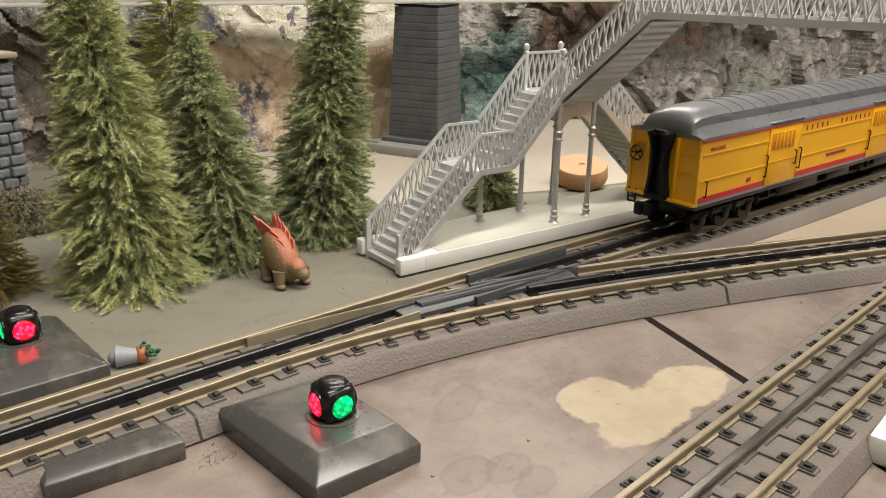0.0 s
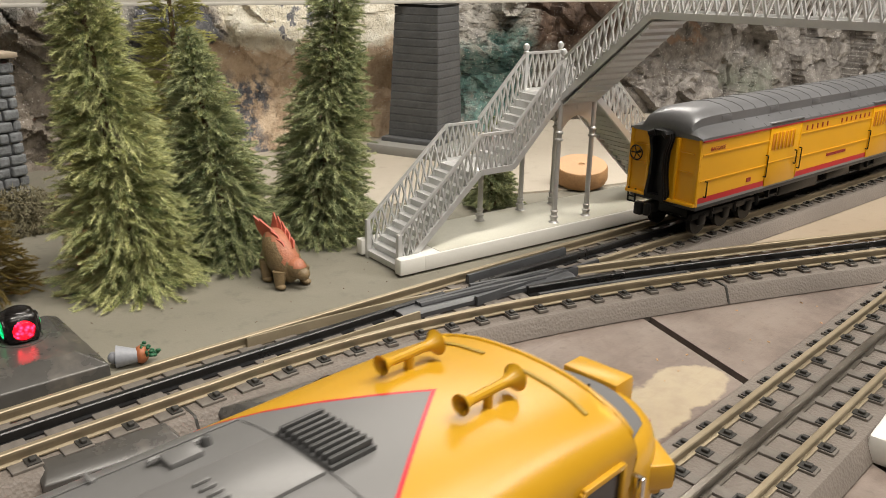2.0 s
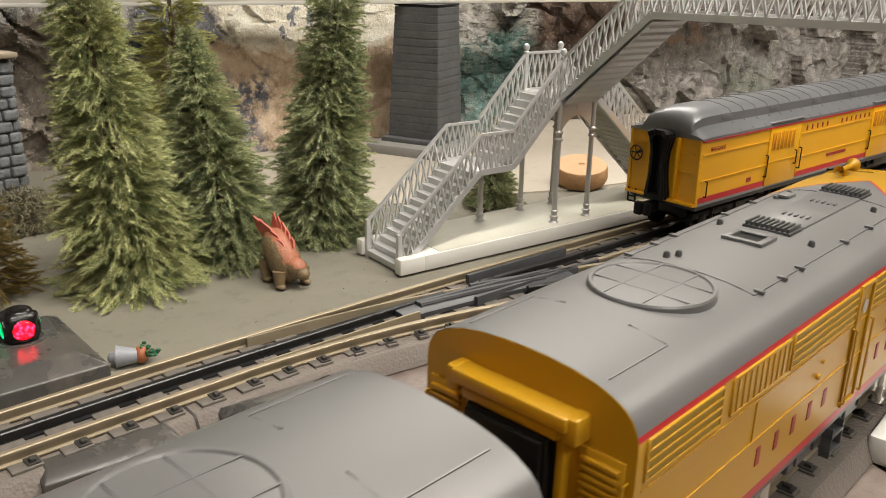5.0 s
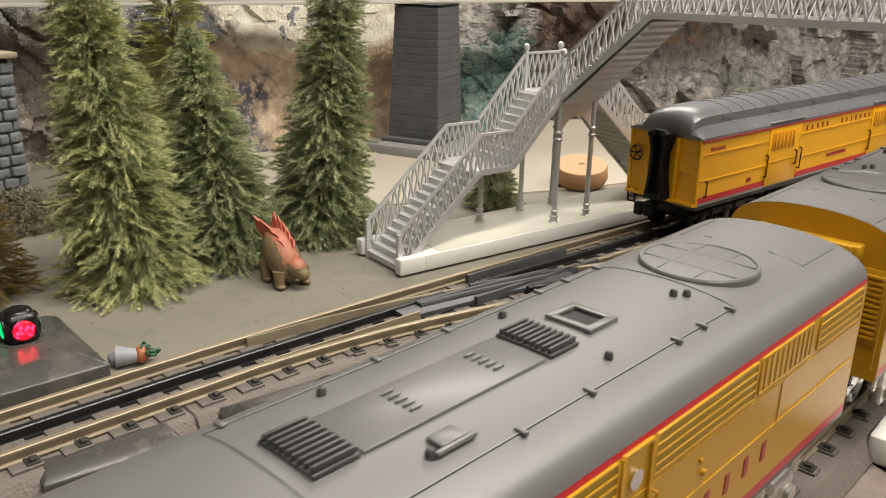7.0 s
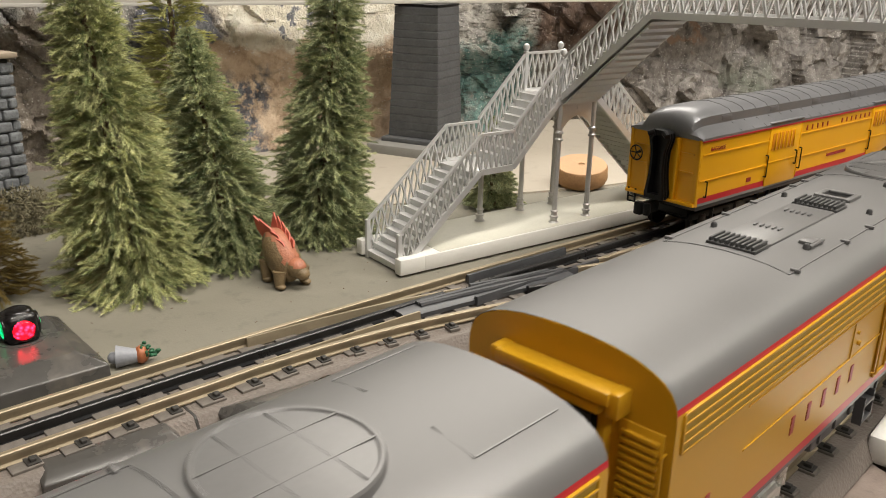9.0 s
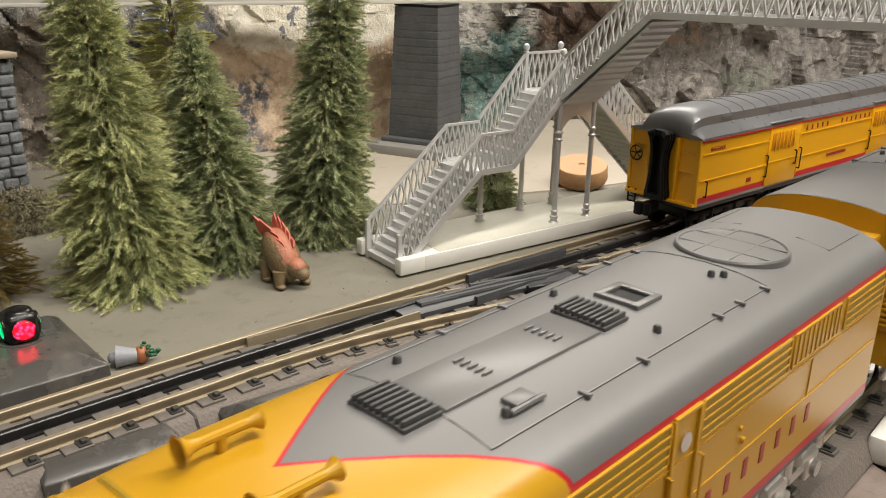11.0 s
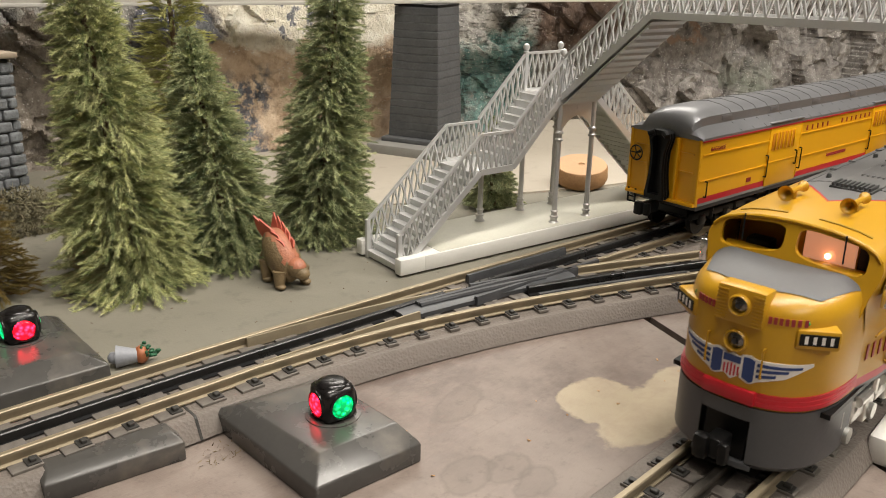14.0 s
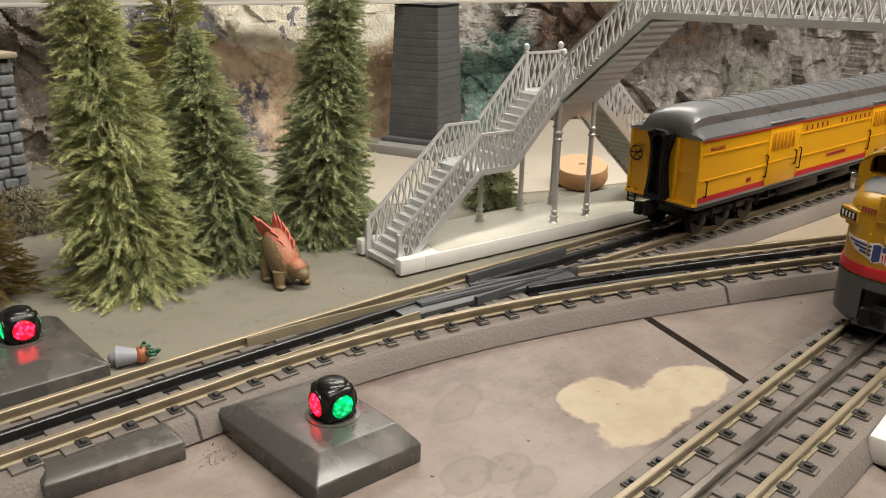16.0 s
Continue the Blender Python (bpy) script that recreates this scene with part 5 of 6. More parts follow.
# ---- baggage car on the far branch ----
def baggage_car():
    car = thing("baggage_car", pose(0.5090, 0.2803, 0.017, 0, 0, -5.7), "yellow baggage car with silver clerestory roof and red stripe", "railway car")
    HW, LEN, B, E, T = 0.0284, 0.46, 0.0252, 0.0708, 0.0885
    bm = bmesh.new()
    prof = full([(HW, B), (HW, 0.04), (HW, 0.055), (HW, E)] + [(0.0, E)])[:]
    loft(bm, [[(u, y, z) for y, z in prof] for u in (0.0, 0.1, 0.2, 0.3, LEN)], True, True)
    body = part("body", bm, M["car_paint"], car, "yellow car sides with a red foot stripe", 20)
    # clerestory roof with a rounded end
    bm = bmesh.new()
    rp = [(HW + 0.0008, E - 0.0008), (HW + 0.0006, E + 0.0010), (0.0235, E + 0.0046), (0.0196, E + 0.0060), (0.0190, E + 0.0064), (0.0188, E + 0.0122), (0.0164, E + 0.0144), (0.0092, E + 0.0166), (0.0, T)]
    rows = []
    for u, k in ((-0.0012, 0.0), (0.0005, 0.25), (0.004, 0.5), (0.010, 0.72), (0.018, 0.88), (0.028, 0.97), (0.040, 1.0), (0.15, 1.0), (0.30, 1.0), (LEN, 1.0)):
        flat = [(HW + 0.0008, E - 0.0008), (HW + 0.0005, E + 0.0004), (0.0248, E + 0.0016), (0.0218, E + 0.0020), (0.0201, E + 0.0021), (0.0180, E + 0.0023), (0.0147, E + 0.0026), (0.0087, E + 0.0030), (0.0, E + 0.0032)]
        row = [(f[0] + (r[0] - f[0]) * min(1, k * 1.0), f[1] + (r[1] - f[1]) * math.sin(k * math.pi / 2)) for f, r in zip(flat, rp)]
        rows.append([(u, y, z) for y, z in full(row)])
    loft(bm, rows, True, True)
    roof = part("roof", bm, M["carroof"], car, "silver-grey clerestory roof", 32)
    for k in range(26):
        u = 0.045 + k * 0.0158
        bm = bmesh.new()
        up = full([(0.0188, E + 0.0123), (0.0164, E + 0.0145), (0.0092, E + 0.0167), (0.0, T + 0.0001)])
        for (y0, z0), (y1, z1) in zip(up, up[1:]):
            bar(bm, (u, y0, z0), (u, y1, z1), 0.0004, 0.0004, (1, 0, 0))
        for s in (1, -1):
            bar(bm, (u, s * 0.0288, E + 0.0012), (u, s * 0.0198, E + 0.0061), 0.0004, 0.0004, (1, 0, 0))
        part("roof_seam", bm, M["seamgrey"], roof, "", 0)
    for k in range(7):
        for s in (1, -1):
            bm = bmesh.new()
            u = 0.040 + k * 0.062
            box(bm, (u, s * 0.0190, E + 0.0096), (0.012, 0.0006, 0.0034), None, 0.0003)
            part("vent_panel", bm, M["carroof"], roof)
    for s in (1, -1):
        y = s * (HW + 0.0002)
        bm = bmesh.new()
        box(bm, (LEN / 2, s * (HW + 0.0004), E - 0.0012), (LEN, 0.0010, 0.0010))
        part("eave_line", bm, M["red"], car, "thin red eave line")
        bm = bmesh.new()
        box(bm, (LEN / 2, y, 0.0602), (LEN - 0.004, 0.0006, 0.0009))
        box(bm, (LEN / 2, y, 0.0425), (LEN - 0.004, 0.0006, 0.0009))
        part("belt_rail", bm, M["caryellow"], car)
        for u in (0.106, 0.268, 0.39):
            bm = bmesh.new()
            box(bm, (u, y, 0.0478), (0.0430, 0.0006, 0.0425), None, 0.0002)
            for c, w in (((u, y, 0.0440), (0.0430, 0.0012, 0.0008)), ((u - 0.0218, y, 0.0490), (0.0009, 0.0014, 0.0400)), ((u + 0.0218, y, 0.0490), (0.0009, 0.0014, 0.0400))):
                box(bm, c, w, None, 0.0002)
            door = part("sliding_door", bm, M["caryellow"], car, "yellow sliding door with slatted windows")
            for i in range(6):
                bm = bmesh.new()
                box(bm, (u - 0.0165 + i * 0.0052, y + s * 0.0004, 0.0590), (0.0034, 0.0006, 0.0120), None, 0.0002)
                part("slatted_pane", bm, M["amber"], door)
                bm = bmesh.new()
                box(bm, (u - 0.0139 + i * 0.0052, y + s * 0.0007, 0.0590), (0.0013, 0.0012, 0.0126), None, 0.0002)
                part("slat", bm, M["caryellow"], door)
            for du, z0, z1 in ((-0.024, 0.0345, 0.0500), (0.0235, 0.0345, 0.0500), (0.0165, 0.0390, 0.0490)):
                bm = bmesh.new()
                grab(bm, (u + du, y, z0), (u + du, y, z1), (0, s * 0.0020, 0), 0.0005)
                part("grab_iron", bm, M["black"], door, "black grab iron")
            bm = bmesh.new()
            box(bm, (u, s * (HW - 0.0005), E + 0.0020), (0.046, 0.0040, 0.0010), None, 0.0003)
            part("door_canopy", bm, M["carroof"], roof)
            bm = bmesh.new()
            box(bm, (u, s * 0.024, 0.0165), (0.013, 0.003, 0.0010))
            box(bm, (u, s * 0.024, 0.0215), (0.013, 0.003, 0.0010))
            for du in (-0.006, 0.006):
                box(bm, (u + du, s * 0.024, 0.0215), (0.001, 0.003, 0.0125))
            part("step", bm, M["black"], door, "black step")
        bm = bmesh.new()
        for k, on in enumerate((1, 1, 1, 1, 1, 0, 0, 1, 1, 1, 1, 1, 1, 1)):
            if on:
                box(bm, (0.137 + k * 0.0079, y + s * 0.0001, 0.0640), (0.0013, 0.0005, 0.0036))
        part("lettering", bm, M["letter"], car, "maroon painted bars", 0)
        bm = bmesh.new()
        for k in range(3):
            box(bm, (0.0605 + k * 0.0019, y + s * 0.0001, 0.0352), (0.0014, 0.0005, 0.0030))
        for k in range(17):
            box(bm, (0.176 + k * 0.0019, y + s * 0.0001, 0.0382), (0.0012, 0.0005, 0.0022))
        part("small_lettering", bm, M["letter"], car, "maroon painted bars", 0)
        bm = bmesh.new()
        grab(bm, (0.0075, y, 0.0315), (0.0075, y, 0.0420), (0, s * 0.0018, 0), 0.0005)
        part("grab_iron", bm, M["black"], car)
    # word on the near side
    txt = bpy.data.curves.new("word", "FONT")
    txt.body, txt.size, txt.extrude, txt.align_x = "BAGGAGE", 0.0038, 0.0001, "CENTER"
    tmp = new("word", txt)
    deps = bpy.context.evaluated_depsgraph_get()
    me = bpy.data.meshes.new_from_object(tmp.evaluated_get(deps))
    bpy.data.objects.remove(tmp)
    me.materials.clear()
    me.materials.append(M["letter"])
    word = new("baggage_word", me)
    word.parent, word.matrix_basis = car, pose(0.0185, -HW - 0.0004, 0.0622, 90, 0, 0)
    tagged(word, "maroon painted word")
    # end wall details
    bm = bmesh.new()
    waist = [(0.0086, 0.0265), (0.0088, 0.0300), (0.0078, 0.0350), (0.0064, 0.0430), (0.0058, 0.0510), (0.0062, 0.0590), (0.0080, 0.0650), (0.0092, 0.0690), (0.0084, 0.0720), (0.0050, 0.0738)]
    rows = []
    for k in range(7):
        u = -0.0006 - k * 0.0014
        g = 1.0 + 0.10 * (k % 2)
        rows.append([(u, y * g * 0.84, z) for y, z in waist + [(-y, z) for y, z in waist[::-1]]])
    rows.append([(u, y * 0.62, 0.049 + (z - 0.049) * 0.86) for u, y, z in rows[-1]])
    rows.append([(u + 0.005, y, z) for u, y, z in rows[-1]])
    loft(bm, [r + r[:1] for r in rows], False, True)
    for s in (1, -1):
        rod(bm, (-0.0085, s * 0.0035, 0.0725), (-0.0100, s * 0.0075, 0.0705), 0.0019, 10)
    part("diaphragm", bm, M["rubber"], car, "black folded rubber diaphragm")
    bm = bmesh.new()
    for s in (1, -1):
        box(bm, (-0.0014, s * 0.0112, 0.0485), (0.0030, 0.0022, 0.0420), None, 0.0005)
        box(bm, (-0.0006, s * 0.0272, 0.0480), (0.0014, 0.0022, 0.0450), None, 0.0003)
        box(bm, (-0.0005, s * 0.0180, 0.0600), (0.0010, 0.0110, 0.0010))
        box(bm, (-0.0005, s * 0.0180, 0.0475), (0.0010, 0.0110, 0.0010))
    box(bm, (-0.0014, 0, 0.0264), (0.0032, 0.0560, 0.0024), None, 0.0005)
    part("end_frame", bm, M["caryellow"], car, "yellow end posts and sill")
    bm = bmesh.new()
    n = 20
    for k in range(n):
        a0, a1 = 2 * math.pi * k / n, 2 * math.pi * (k + 1) / n
        rod(bm, (-0.0045, 0.0200 + 0.0050 * math.cos(a0), 0.0545 + 0.0050 * math.sin(a0)), (-0.0045, 0.0200 + 0.0050 * math.cos(a1), 0.0545 + 0.0050 * math.sin(a1)), 0.0005, 6)
    for k in range(5):
        a = 2 * math.pi * k / 5
        rod(bm, (-0.0045, 0.0200, 0.0545), (-0.0045, 0.0200 + 0.0050 * math.cos(a), 0.0545 + 0.0050 * math.sin(a)), 0.0004, 6)
    rod(bm, (0, 0.0200, 0.0545), (-0.0048, 0.0200, 0.0545), 0.0008, 8)
    part("brake_wheel", bm, M["black"], car, "black spoked brake wheel")
    bm = bmesh.new()
    for du in (-0.003, 0.003):
        box(bm, (-0.002, 0.0225 + du, 0.0235), (0.001, 0.0010, 0.0100))
    for z in (0.0190, 0.0225):
        box(bm, (-0.002, 0.0225, z), (0.001, 0.0060, 0.0010))
    part("end_step", bm, M["black"], car)
    bm = bmesh.new()
    box(bm, (-0.006, 0.004, 0.0195), (0.014, 0.0075, 0.0080), None, 0.0015)
    box(bm, (-0.014, 0.0065, 0.0195), (0.005, 0.0065, 0.0095), None, 0.0016)
    box(bm, (-0.013, 0.0005, 0.0195), (0.005, 0.0040, 0.0085), None, 0.0012)
    part("coupler", bm, M["black"], car, "black coupler")
    bm = bmesh.new()
    box(bm, (LEN / 2, 0, 0.0234), (LEN - 0.004, 0.054, 0.0034), None, 0.0006)
    part("underframe", bm, M["pilot"], car, "grey side sill")
    for u in (0.052, 0.405):
        bm = bmesh.new()
        box(bm, (u, 0, 0.0165), (0.080, 0.030, 0.008), None, 0.001)
        for s in (1, -1):
            box(bm, (u, s * 0.0190, 0.0145), (0.084, 0.0030, 0.0050), None, 0.0008)
            for du in (-0.030, 0, 0.030):
                box(bm, (u + du, s * 0.0198, 0.0110), (0.0085, 0.0034, 0.0080), None, 0.0014)
                rod(bm, (u + du + 0.011, s * 0.0198, 0.0100), (u + du + 0.011, s * 0.0198, 0.0180), 0.0020, 8)
        tk = part("truck", bm, M["black"], car, "black six-wheel truck")
        for du in (-0.030, 0, 0.030):
            bm = bmesh.new()
            for s in (1, -1):
                rod(bm, (u + du, s * 0.0140, 0.0095), (u + du, s * 0.0180, 0.0095), 0.0095, 18)
            rod(bm, (u + du, -0.016, 0.0095), (u + du, 0.016, 0.0095), 0.0018, 8)
            # black wheels carry the shade under the car in their colour
            part("wheelset", bm, M["black"], tk)
    for u, w, h in ((0.150, 0.060, 0.012), (0.215, 0.040, 0.009), (0.29, 0.07, 0.012)):
        for y in (-0.016, 0.016):
            bm = bmesh.new()
            box(bm, (u, y, 0.0180), (w, 0.014, h), None, 0.0015)
            part("equipment_box", bm, M["black"], car)
    return car


def car_paint():
    m, nt, nodes, links, b = tree_of("yellow_car_paint")
    c = coords(nt)
    sep = nodes.new("ShaderNodeSeparateXYZ")
    links.new(c, sep.inputs[0])
    n1 = noise_node(nt, c, 30, 5)
    col = mixc(nt, n1, tuple(v * 0.95 for v in CARYELLOW), CARYELLOW)
    stripe = maths(nt, "MULTIPLY", maths(nt, "LESS_THAN", sep.outputs[2], 0.0312), maths(nt, "GREATER_THAN", sep.outputs[0], 0.0015))
    col = mixc(nt, stripe, col, RED)
    col = mixc(nt, maths(nt, "MULTIPLY", maths(nt, "LESS_THAN", sep.outputs[2], 0.0272), maths(nt, "GREATER_THAN", sep.outputs[0], 0.0015)), col, (0.2, 0.2, 0.2))
    links.new(col, b.inputs["Base Color"])
    b.inputs["Roughness"].default_value = 0.36
    return m


M["car_paint"] = car_paint()
M["carroof"] = plain("silver_grey_roof_paint", (0.20, 0.202, 0.212), 0.36, 0.5, var=0.1, relief=0.05)
M["seamgrey"] = plain("dark_seam_grey", (0.10, 0.10, 0.10), 0.5)
M["amber"] = plain("amber_slatted_pane", (0.55, 0.20, 0.01), 0.4, var=0.1)
baggage_car()

# ---- platform and footbridge ----
SITE = pose(0.489, 0.352, 0, 0, 0, -10.0)
plat = thing("station_platform", SITE, "long white platform slab with a dusty top", "platform")
bm = bmesh.new()
box(bm, (0.0410, 0.0195, 0.0073), (0.330, 0.056, 0.0108), None, 0.0010)
part("slab", bm, M["white"], plat, "white slab")
for b in (-0.0048, 0.0438):
    bm = bmesh.new()
    box(bm, (-0.1330, b, 0.0073), (0.0195, 0.0074, 0.0108), None, 0.0010)
    part("end_block", bm, M["white"], plat, "white end block beside the stairs")
# added black base: the shadow gap under the slab, put into colour
bm = bmesh.new()
box(bm, (0.050, 0.0195, 0.0018), (0.290, 0.040, 0.0036))
part("shade_block", bm, M["black"], plat, "black set-back block giving the shade under the slab")
bm = bmesh.new()
box(bm, (0.046, 0.0195, 0.01275), (0.314, 0.0535, 0.0006), None, 0.0002)
part("top_surface", bm, M["platform"], plat, "dusty cream top")

bridge = thing("footbridge", SITE @ pose(0, 0, 0), "silver-grey lattice footbridge with stairs over the tracks", "footbridge")


def railing(p, q, h, cells, lean=(0, 0, 1)):
    """A lattice panel between two foot points: top rail, stringer and crossed slats."""
    p, q, up = Vector(p), Vector(q), Vector((0, 0, h))
    side = (q - p).normalized()
    flat = Vector((side.x, side.y, 0)).normalized()
    nrm = flat.cross(Vector((0, 0, 1)))
    bm = bmesh.new()
    bar(bm, p + up, q + up, 0.0022, 0.0017, (0, 0, 1))
    top = part("top_rail", bm, M["bridgegrey"], bridge)
    bm = bmesh.new()
    bar(bm, p, q, 0.0022, 0.0042, (0, 0, 1))
    part("stringer", bm, M["bridgegrey"], bridge)
    lo, hi = Vector((0, 0, 0.0016)), Vector((0, 0, h - 0.0004))
    cells = round(cells * 1.45)
    for k in range(cells):
        for j, (a, b) in enumerate(((0, 1), (1, 0))):
            f0, f1 = (k + a) / cells, (k + b) / cells
            bm = bmesh.new()
            bar(bm, p.lerp(q, f0) + lo, p.lerp(q, f1) + hi, 0.0009 + 0.0002 * j, 0.0014, nrm)
            part("lattice_slat", bm, M["bridgegrey"], bridge, "", 0)


def post(a, b, z0, z1, ball=True):
    bm = bmesh.new()
    box(bm, (a, b, (z0 + z1) / 2), (0.0030, 0.0030, z1 - z0), None, 0.0003)
    if ball:
        lathe(bm, [(0.0014, z1), (0.0022, z1 + 0.0006), (0.0013, z1 + 0.0014), (0.0021, z1 + 0.0026), (0.0025, z1 + 0.0040), (0.0019, z1 + 0.0058), (0.0005, z1 + 0.0066)], pose(a, b, 0), 14)
    part("post", bm, M["bridgegrey"], bridge)


def steps(a0, z0, a1, z1, b0, b1, n, axis=0):
    """Treads and risers of one flight, each a piece."""
    for k in range(n):
        f = (k + 0.5) / n
        a, z = a0 + (a1 - a0) * f, z0 + (z1 - z0) * (k + 1) / n
        run, rise = (a1 - a0) / n, (z1 - z0) / n
        bm = bmesh.new()
        for c, s in (((a, (b0 + b1) / 2, z - 0.0005), (abs(run) * 1.45, b1 - b0, 0.0012)), ((a - run * 0.5, (b0 + b1) / 2, z - rise / 2), (0.0009, b1 - b0, abs(rise)))):
            if axis:
                c, s = (c[1], c[0], c[2]), (s[1], s[0], s[2])
            box(bm, c, s)
        part("tread", bm, M["bridgegrey"], bridge, "", 0)


A0, A1, RH = -0.003, 0.031, 0.0275
B0, B1 = 0.0, 0.039
ZM, ZT = 0.0600, 0.1040
steps(-0.1385, 0.0015, -0.0735, ZM, B0 + 0.001, B1 - 0.001, 13)
steps(-0.0450, ZM, A0, ZT, B0 + 0.001, B1 - 0.001, 9)
steps(0.1350, 0.0130, A1, ZT, B0 + 0.001, B1 - 0.001, 19)
bm = bmesh.new()
box(bm, (-0.05925, (B0 + B1) / 2, ZM - 0.001), (0.0290, B1 - B0, 0.0020), None, 0.0003)
part("landing", bm, M["bridgegrey"], bridge, "half-way landing")
for b in (B0, B1):
    railing((-0.1385, b, 0.001), (-0.0735, b, ZM), RH - 0.002, 8)
    railing((-0.0735, b, ZM), (-0.0450, b, ZM), RH - 0.002, 4)
    railing((-0.0450, b, ZM), (A0, b, ZT), RH, 6)
    railing((0.1350, b, 0.0130), (A1, b, ZT), RH, 13)
    post(-0.1385, b, 0.0, 0.0275, False)
railing((A0, B1, ZT), (A1, B1, ZT), RH, 4)
bm = bmesh.new()
box(bm, ((A0 + A1) / 2, (B0 + B1) / 2, ZT - 0.001), (A1 - A0 + 0.002, B1 - B0, 0.0022), None, 0.0003)
part("landing", bm, M["bridgegrey"], bridge, "top landing")
for a in (A0, A1):
    for b in (B0, B1):
        post(a, b, ZT - 0.001, ZT + RH + 0.0005)
# flight up to the deck and the deck itself
BD, ZD = -0.0745, 0.1655
steps(B0, ZT, BD, ZD, A0, A1, 12, 1)
for a in (A0, A1):
    railing((a, B0, ZT), (a, BD, ZD), RH, 9)
    railing((a, BD, ZD), (a, BD - 0.30, ZD + 0.0072), RH, 26)
bm = bmesh.new()
bar(bm, ((A0 + A1) / 2, B0 - 0.002, ZT - 0.0040), ((A0 + A1) / 2, BD, ZD - 0.0040), A1 - A0 - 0.001, 0.0008)
part("soffit", bm, M["bridgegrey"], bridge, "underside of the flight")
for k in range(13):
    bm = bmesh.new()
    f = (k + 0.5) / 13
    box(bm, ((A0 + A1) / 2, B0 + (BD - B0) * f, ZT + (ZD - ZT) * f - 0.0052), (A1 - A0 - 0.002, 0.0010, 0.0020))
    part("soffit_rib", bm, M["bridgegrey"], bridge, "", 0)
bm = bmesh.new()
bar(bm, ((A0 + A1) / 2, BD, ZD - 0.001), ((A0 + A1) / 2, BD - 0.30, ZD + 0.0062), A1 - A0, 0.0022)
part("deck", bm, M["bridgegrey"], bridge, "bridge deck")
COL = [(0.0040, 0.012), (0.0040, 0.0130), (0.0033, 0.0138), (0.0025, 0.0142), (0.0025, 0.0165), (0.0032, 0.0170), (0.0032, 0.0180), (0.0022, 0.0186), (0.0022, 0.0208), (0.0028, 0.0212), (0.0028, 0.0219), (0.0019, 0.0226), (0.0018, 0.0735), (0.0029, 0.0742), (0.0029, 0.0752), (0.0020, 0.0760), (0.0020, 0.0785), (0.0029, 0.0792), (0.0029, 0.0802), (0.0019, 0.0815), (0.0019, 0.0900), (0.0021, ZT - 0.002)]
for a in (A0 + 0.001, A1):
    for b in (B0 + 0.0005, B1 - 0.0005):
        bm = bmesh.new()
        lathe(bm, COL, pose(a, b, 0), 16)
        part("column", bm, M["columngrey"], bridge, "dull silver turned column")
bm = bmesh.new()
lathe(bm, [(r, z) for r, z in COL if z < 0.06] + [(0.0019, ZM - 0.002)], pose(-0.046, B1 - 0.006, 0), 16)
part("column", bm, M["columngrey"], bridge)
for b in (B0 + 0.0005, B1 - 0.0005):
    bm = bmesh.new()
    n = 12
    arch, crown = [], []
    for k in range(n + 1):
        f = k / n
        a = A0 + 0.003 + (A1 - A0 - 0.006) * f
        crown.append((a, ZT - 0.002))
        arch.append((a, 0.0815 + 0.0095 * math.sin(math.pi * f) ** 0.8))
    for y in (b - 0.0009, b + 0.0009):
        loft(bm, [[(a, y, z) for a, z in arch], [(a, y, z) for a, z in crown]])
    loft(bm, [[(a, b - 0.0009, z) for a, z in arch], [(a, b + 0.0009, z) for a, z in arch]])
    rod(bm, ((A0 + A1) / 2, b - 0.0016, 0.0965), ((A0 + A1) / 2, b + 0.0016, 0.0965), 0.0014, 12)
    part("arch_bracket", bm, M["bridgegrey"], bridge, "arched bracket between columns")

# ---- stone pier, elevated deck, abutment ----
pier = thing("bridge_pier", pose(0.637, 0.638, 0.0, 0, 0, 198), "dark grey stone bridge pier, slightly tapered, on a plinth", "bridge pier")
bm = bmesh.new()
box(bm, (0.010, 0.006, 0.0060), (0.096, 0.092, 0.0110), None, 0.0015)
part("plinth", bm, M["plinth"], pier, "grey plinth slab")
bm = bmesh.new()
box(bm, (0.003, 0, 0.0135), (0.072, 0.066, 0.0050), None, 0.0012)
part("plinth_step", bm, M["pier"], pier)
rng = random.Random(4)
for k in range(17):
    z0, z1 = 0.0158 + k * 0.0078, 0.0158 + (k + 1) * 0.0078
    w = 0.0585 - 0.0090 * k / 16
    bm = bmesh.new()
    g = rng.uniform(-0.0004, 0.0004)
    box(bm, (0, 0, (z0 + z1) / 2), (w + g, w + rng.uniform(-0.0004, 0.0004), z1 - z0 - 0.0002), None, 0.0007)
    part("stone_course", bm, M["pier"], pier, "", 0)
bm = bmesh.new()
box(bm, (0, 0, 0.1500), (0.050, 0.050, 0.0024), None, 0.0004)
part("cap", bm, M["black"], pier, "dark bearing plate")

deck = thing("elevated_track_deck", pose(0.642, 0.661, 0.1512, 0, 0, -15.6), "pale grey girder deck of an elevated track", "bridge deck")
bm = bmesh.new()
box(bm, (-0.05, -0.011, 0.009), (1.15, 0.034, 0.018), None, 0.0015)
part("girder", bm, M["deckgrey"], deck, "pale grey girder")
bm = bmesh.new()
box(bm, (-0.05, -0.0290, 0.0015), (1.15, 0.0030, 0.0030), None, 0.0006)
part("girder_flange", bm, M["deckgrey"], deck)

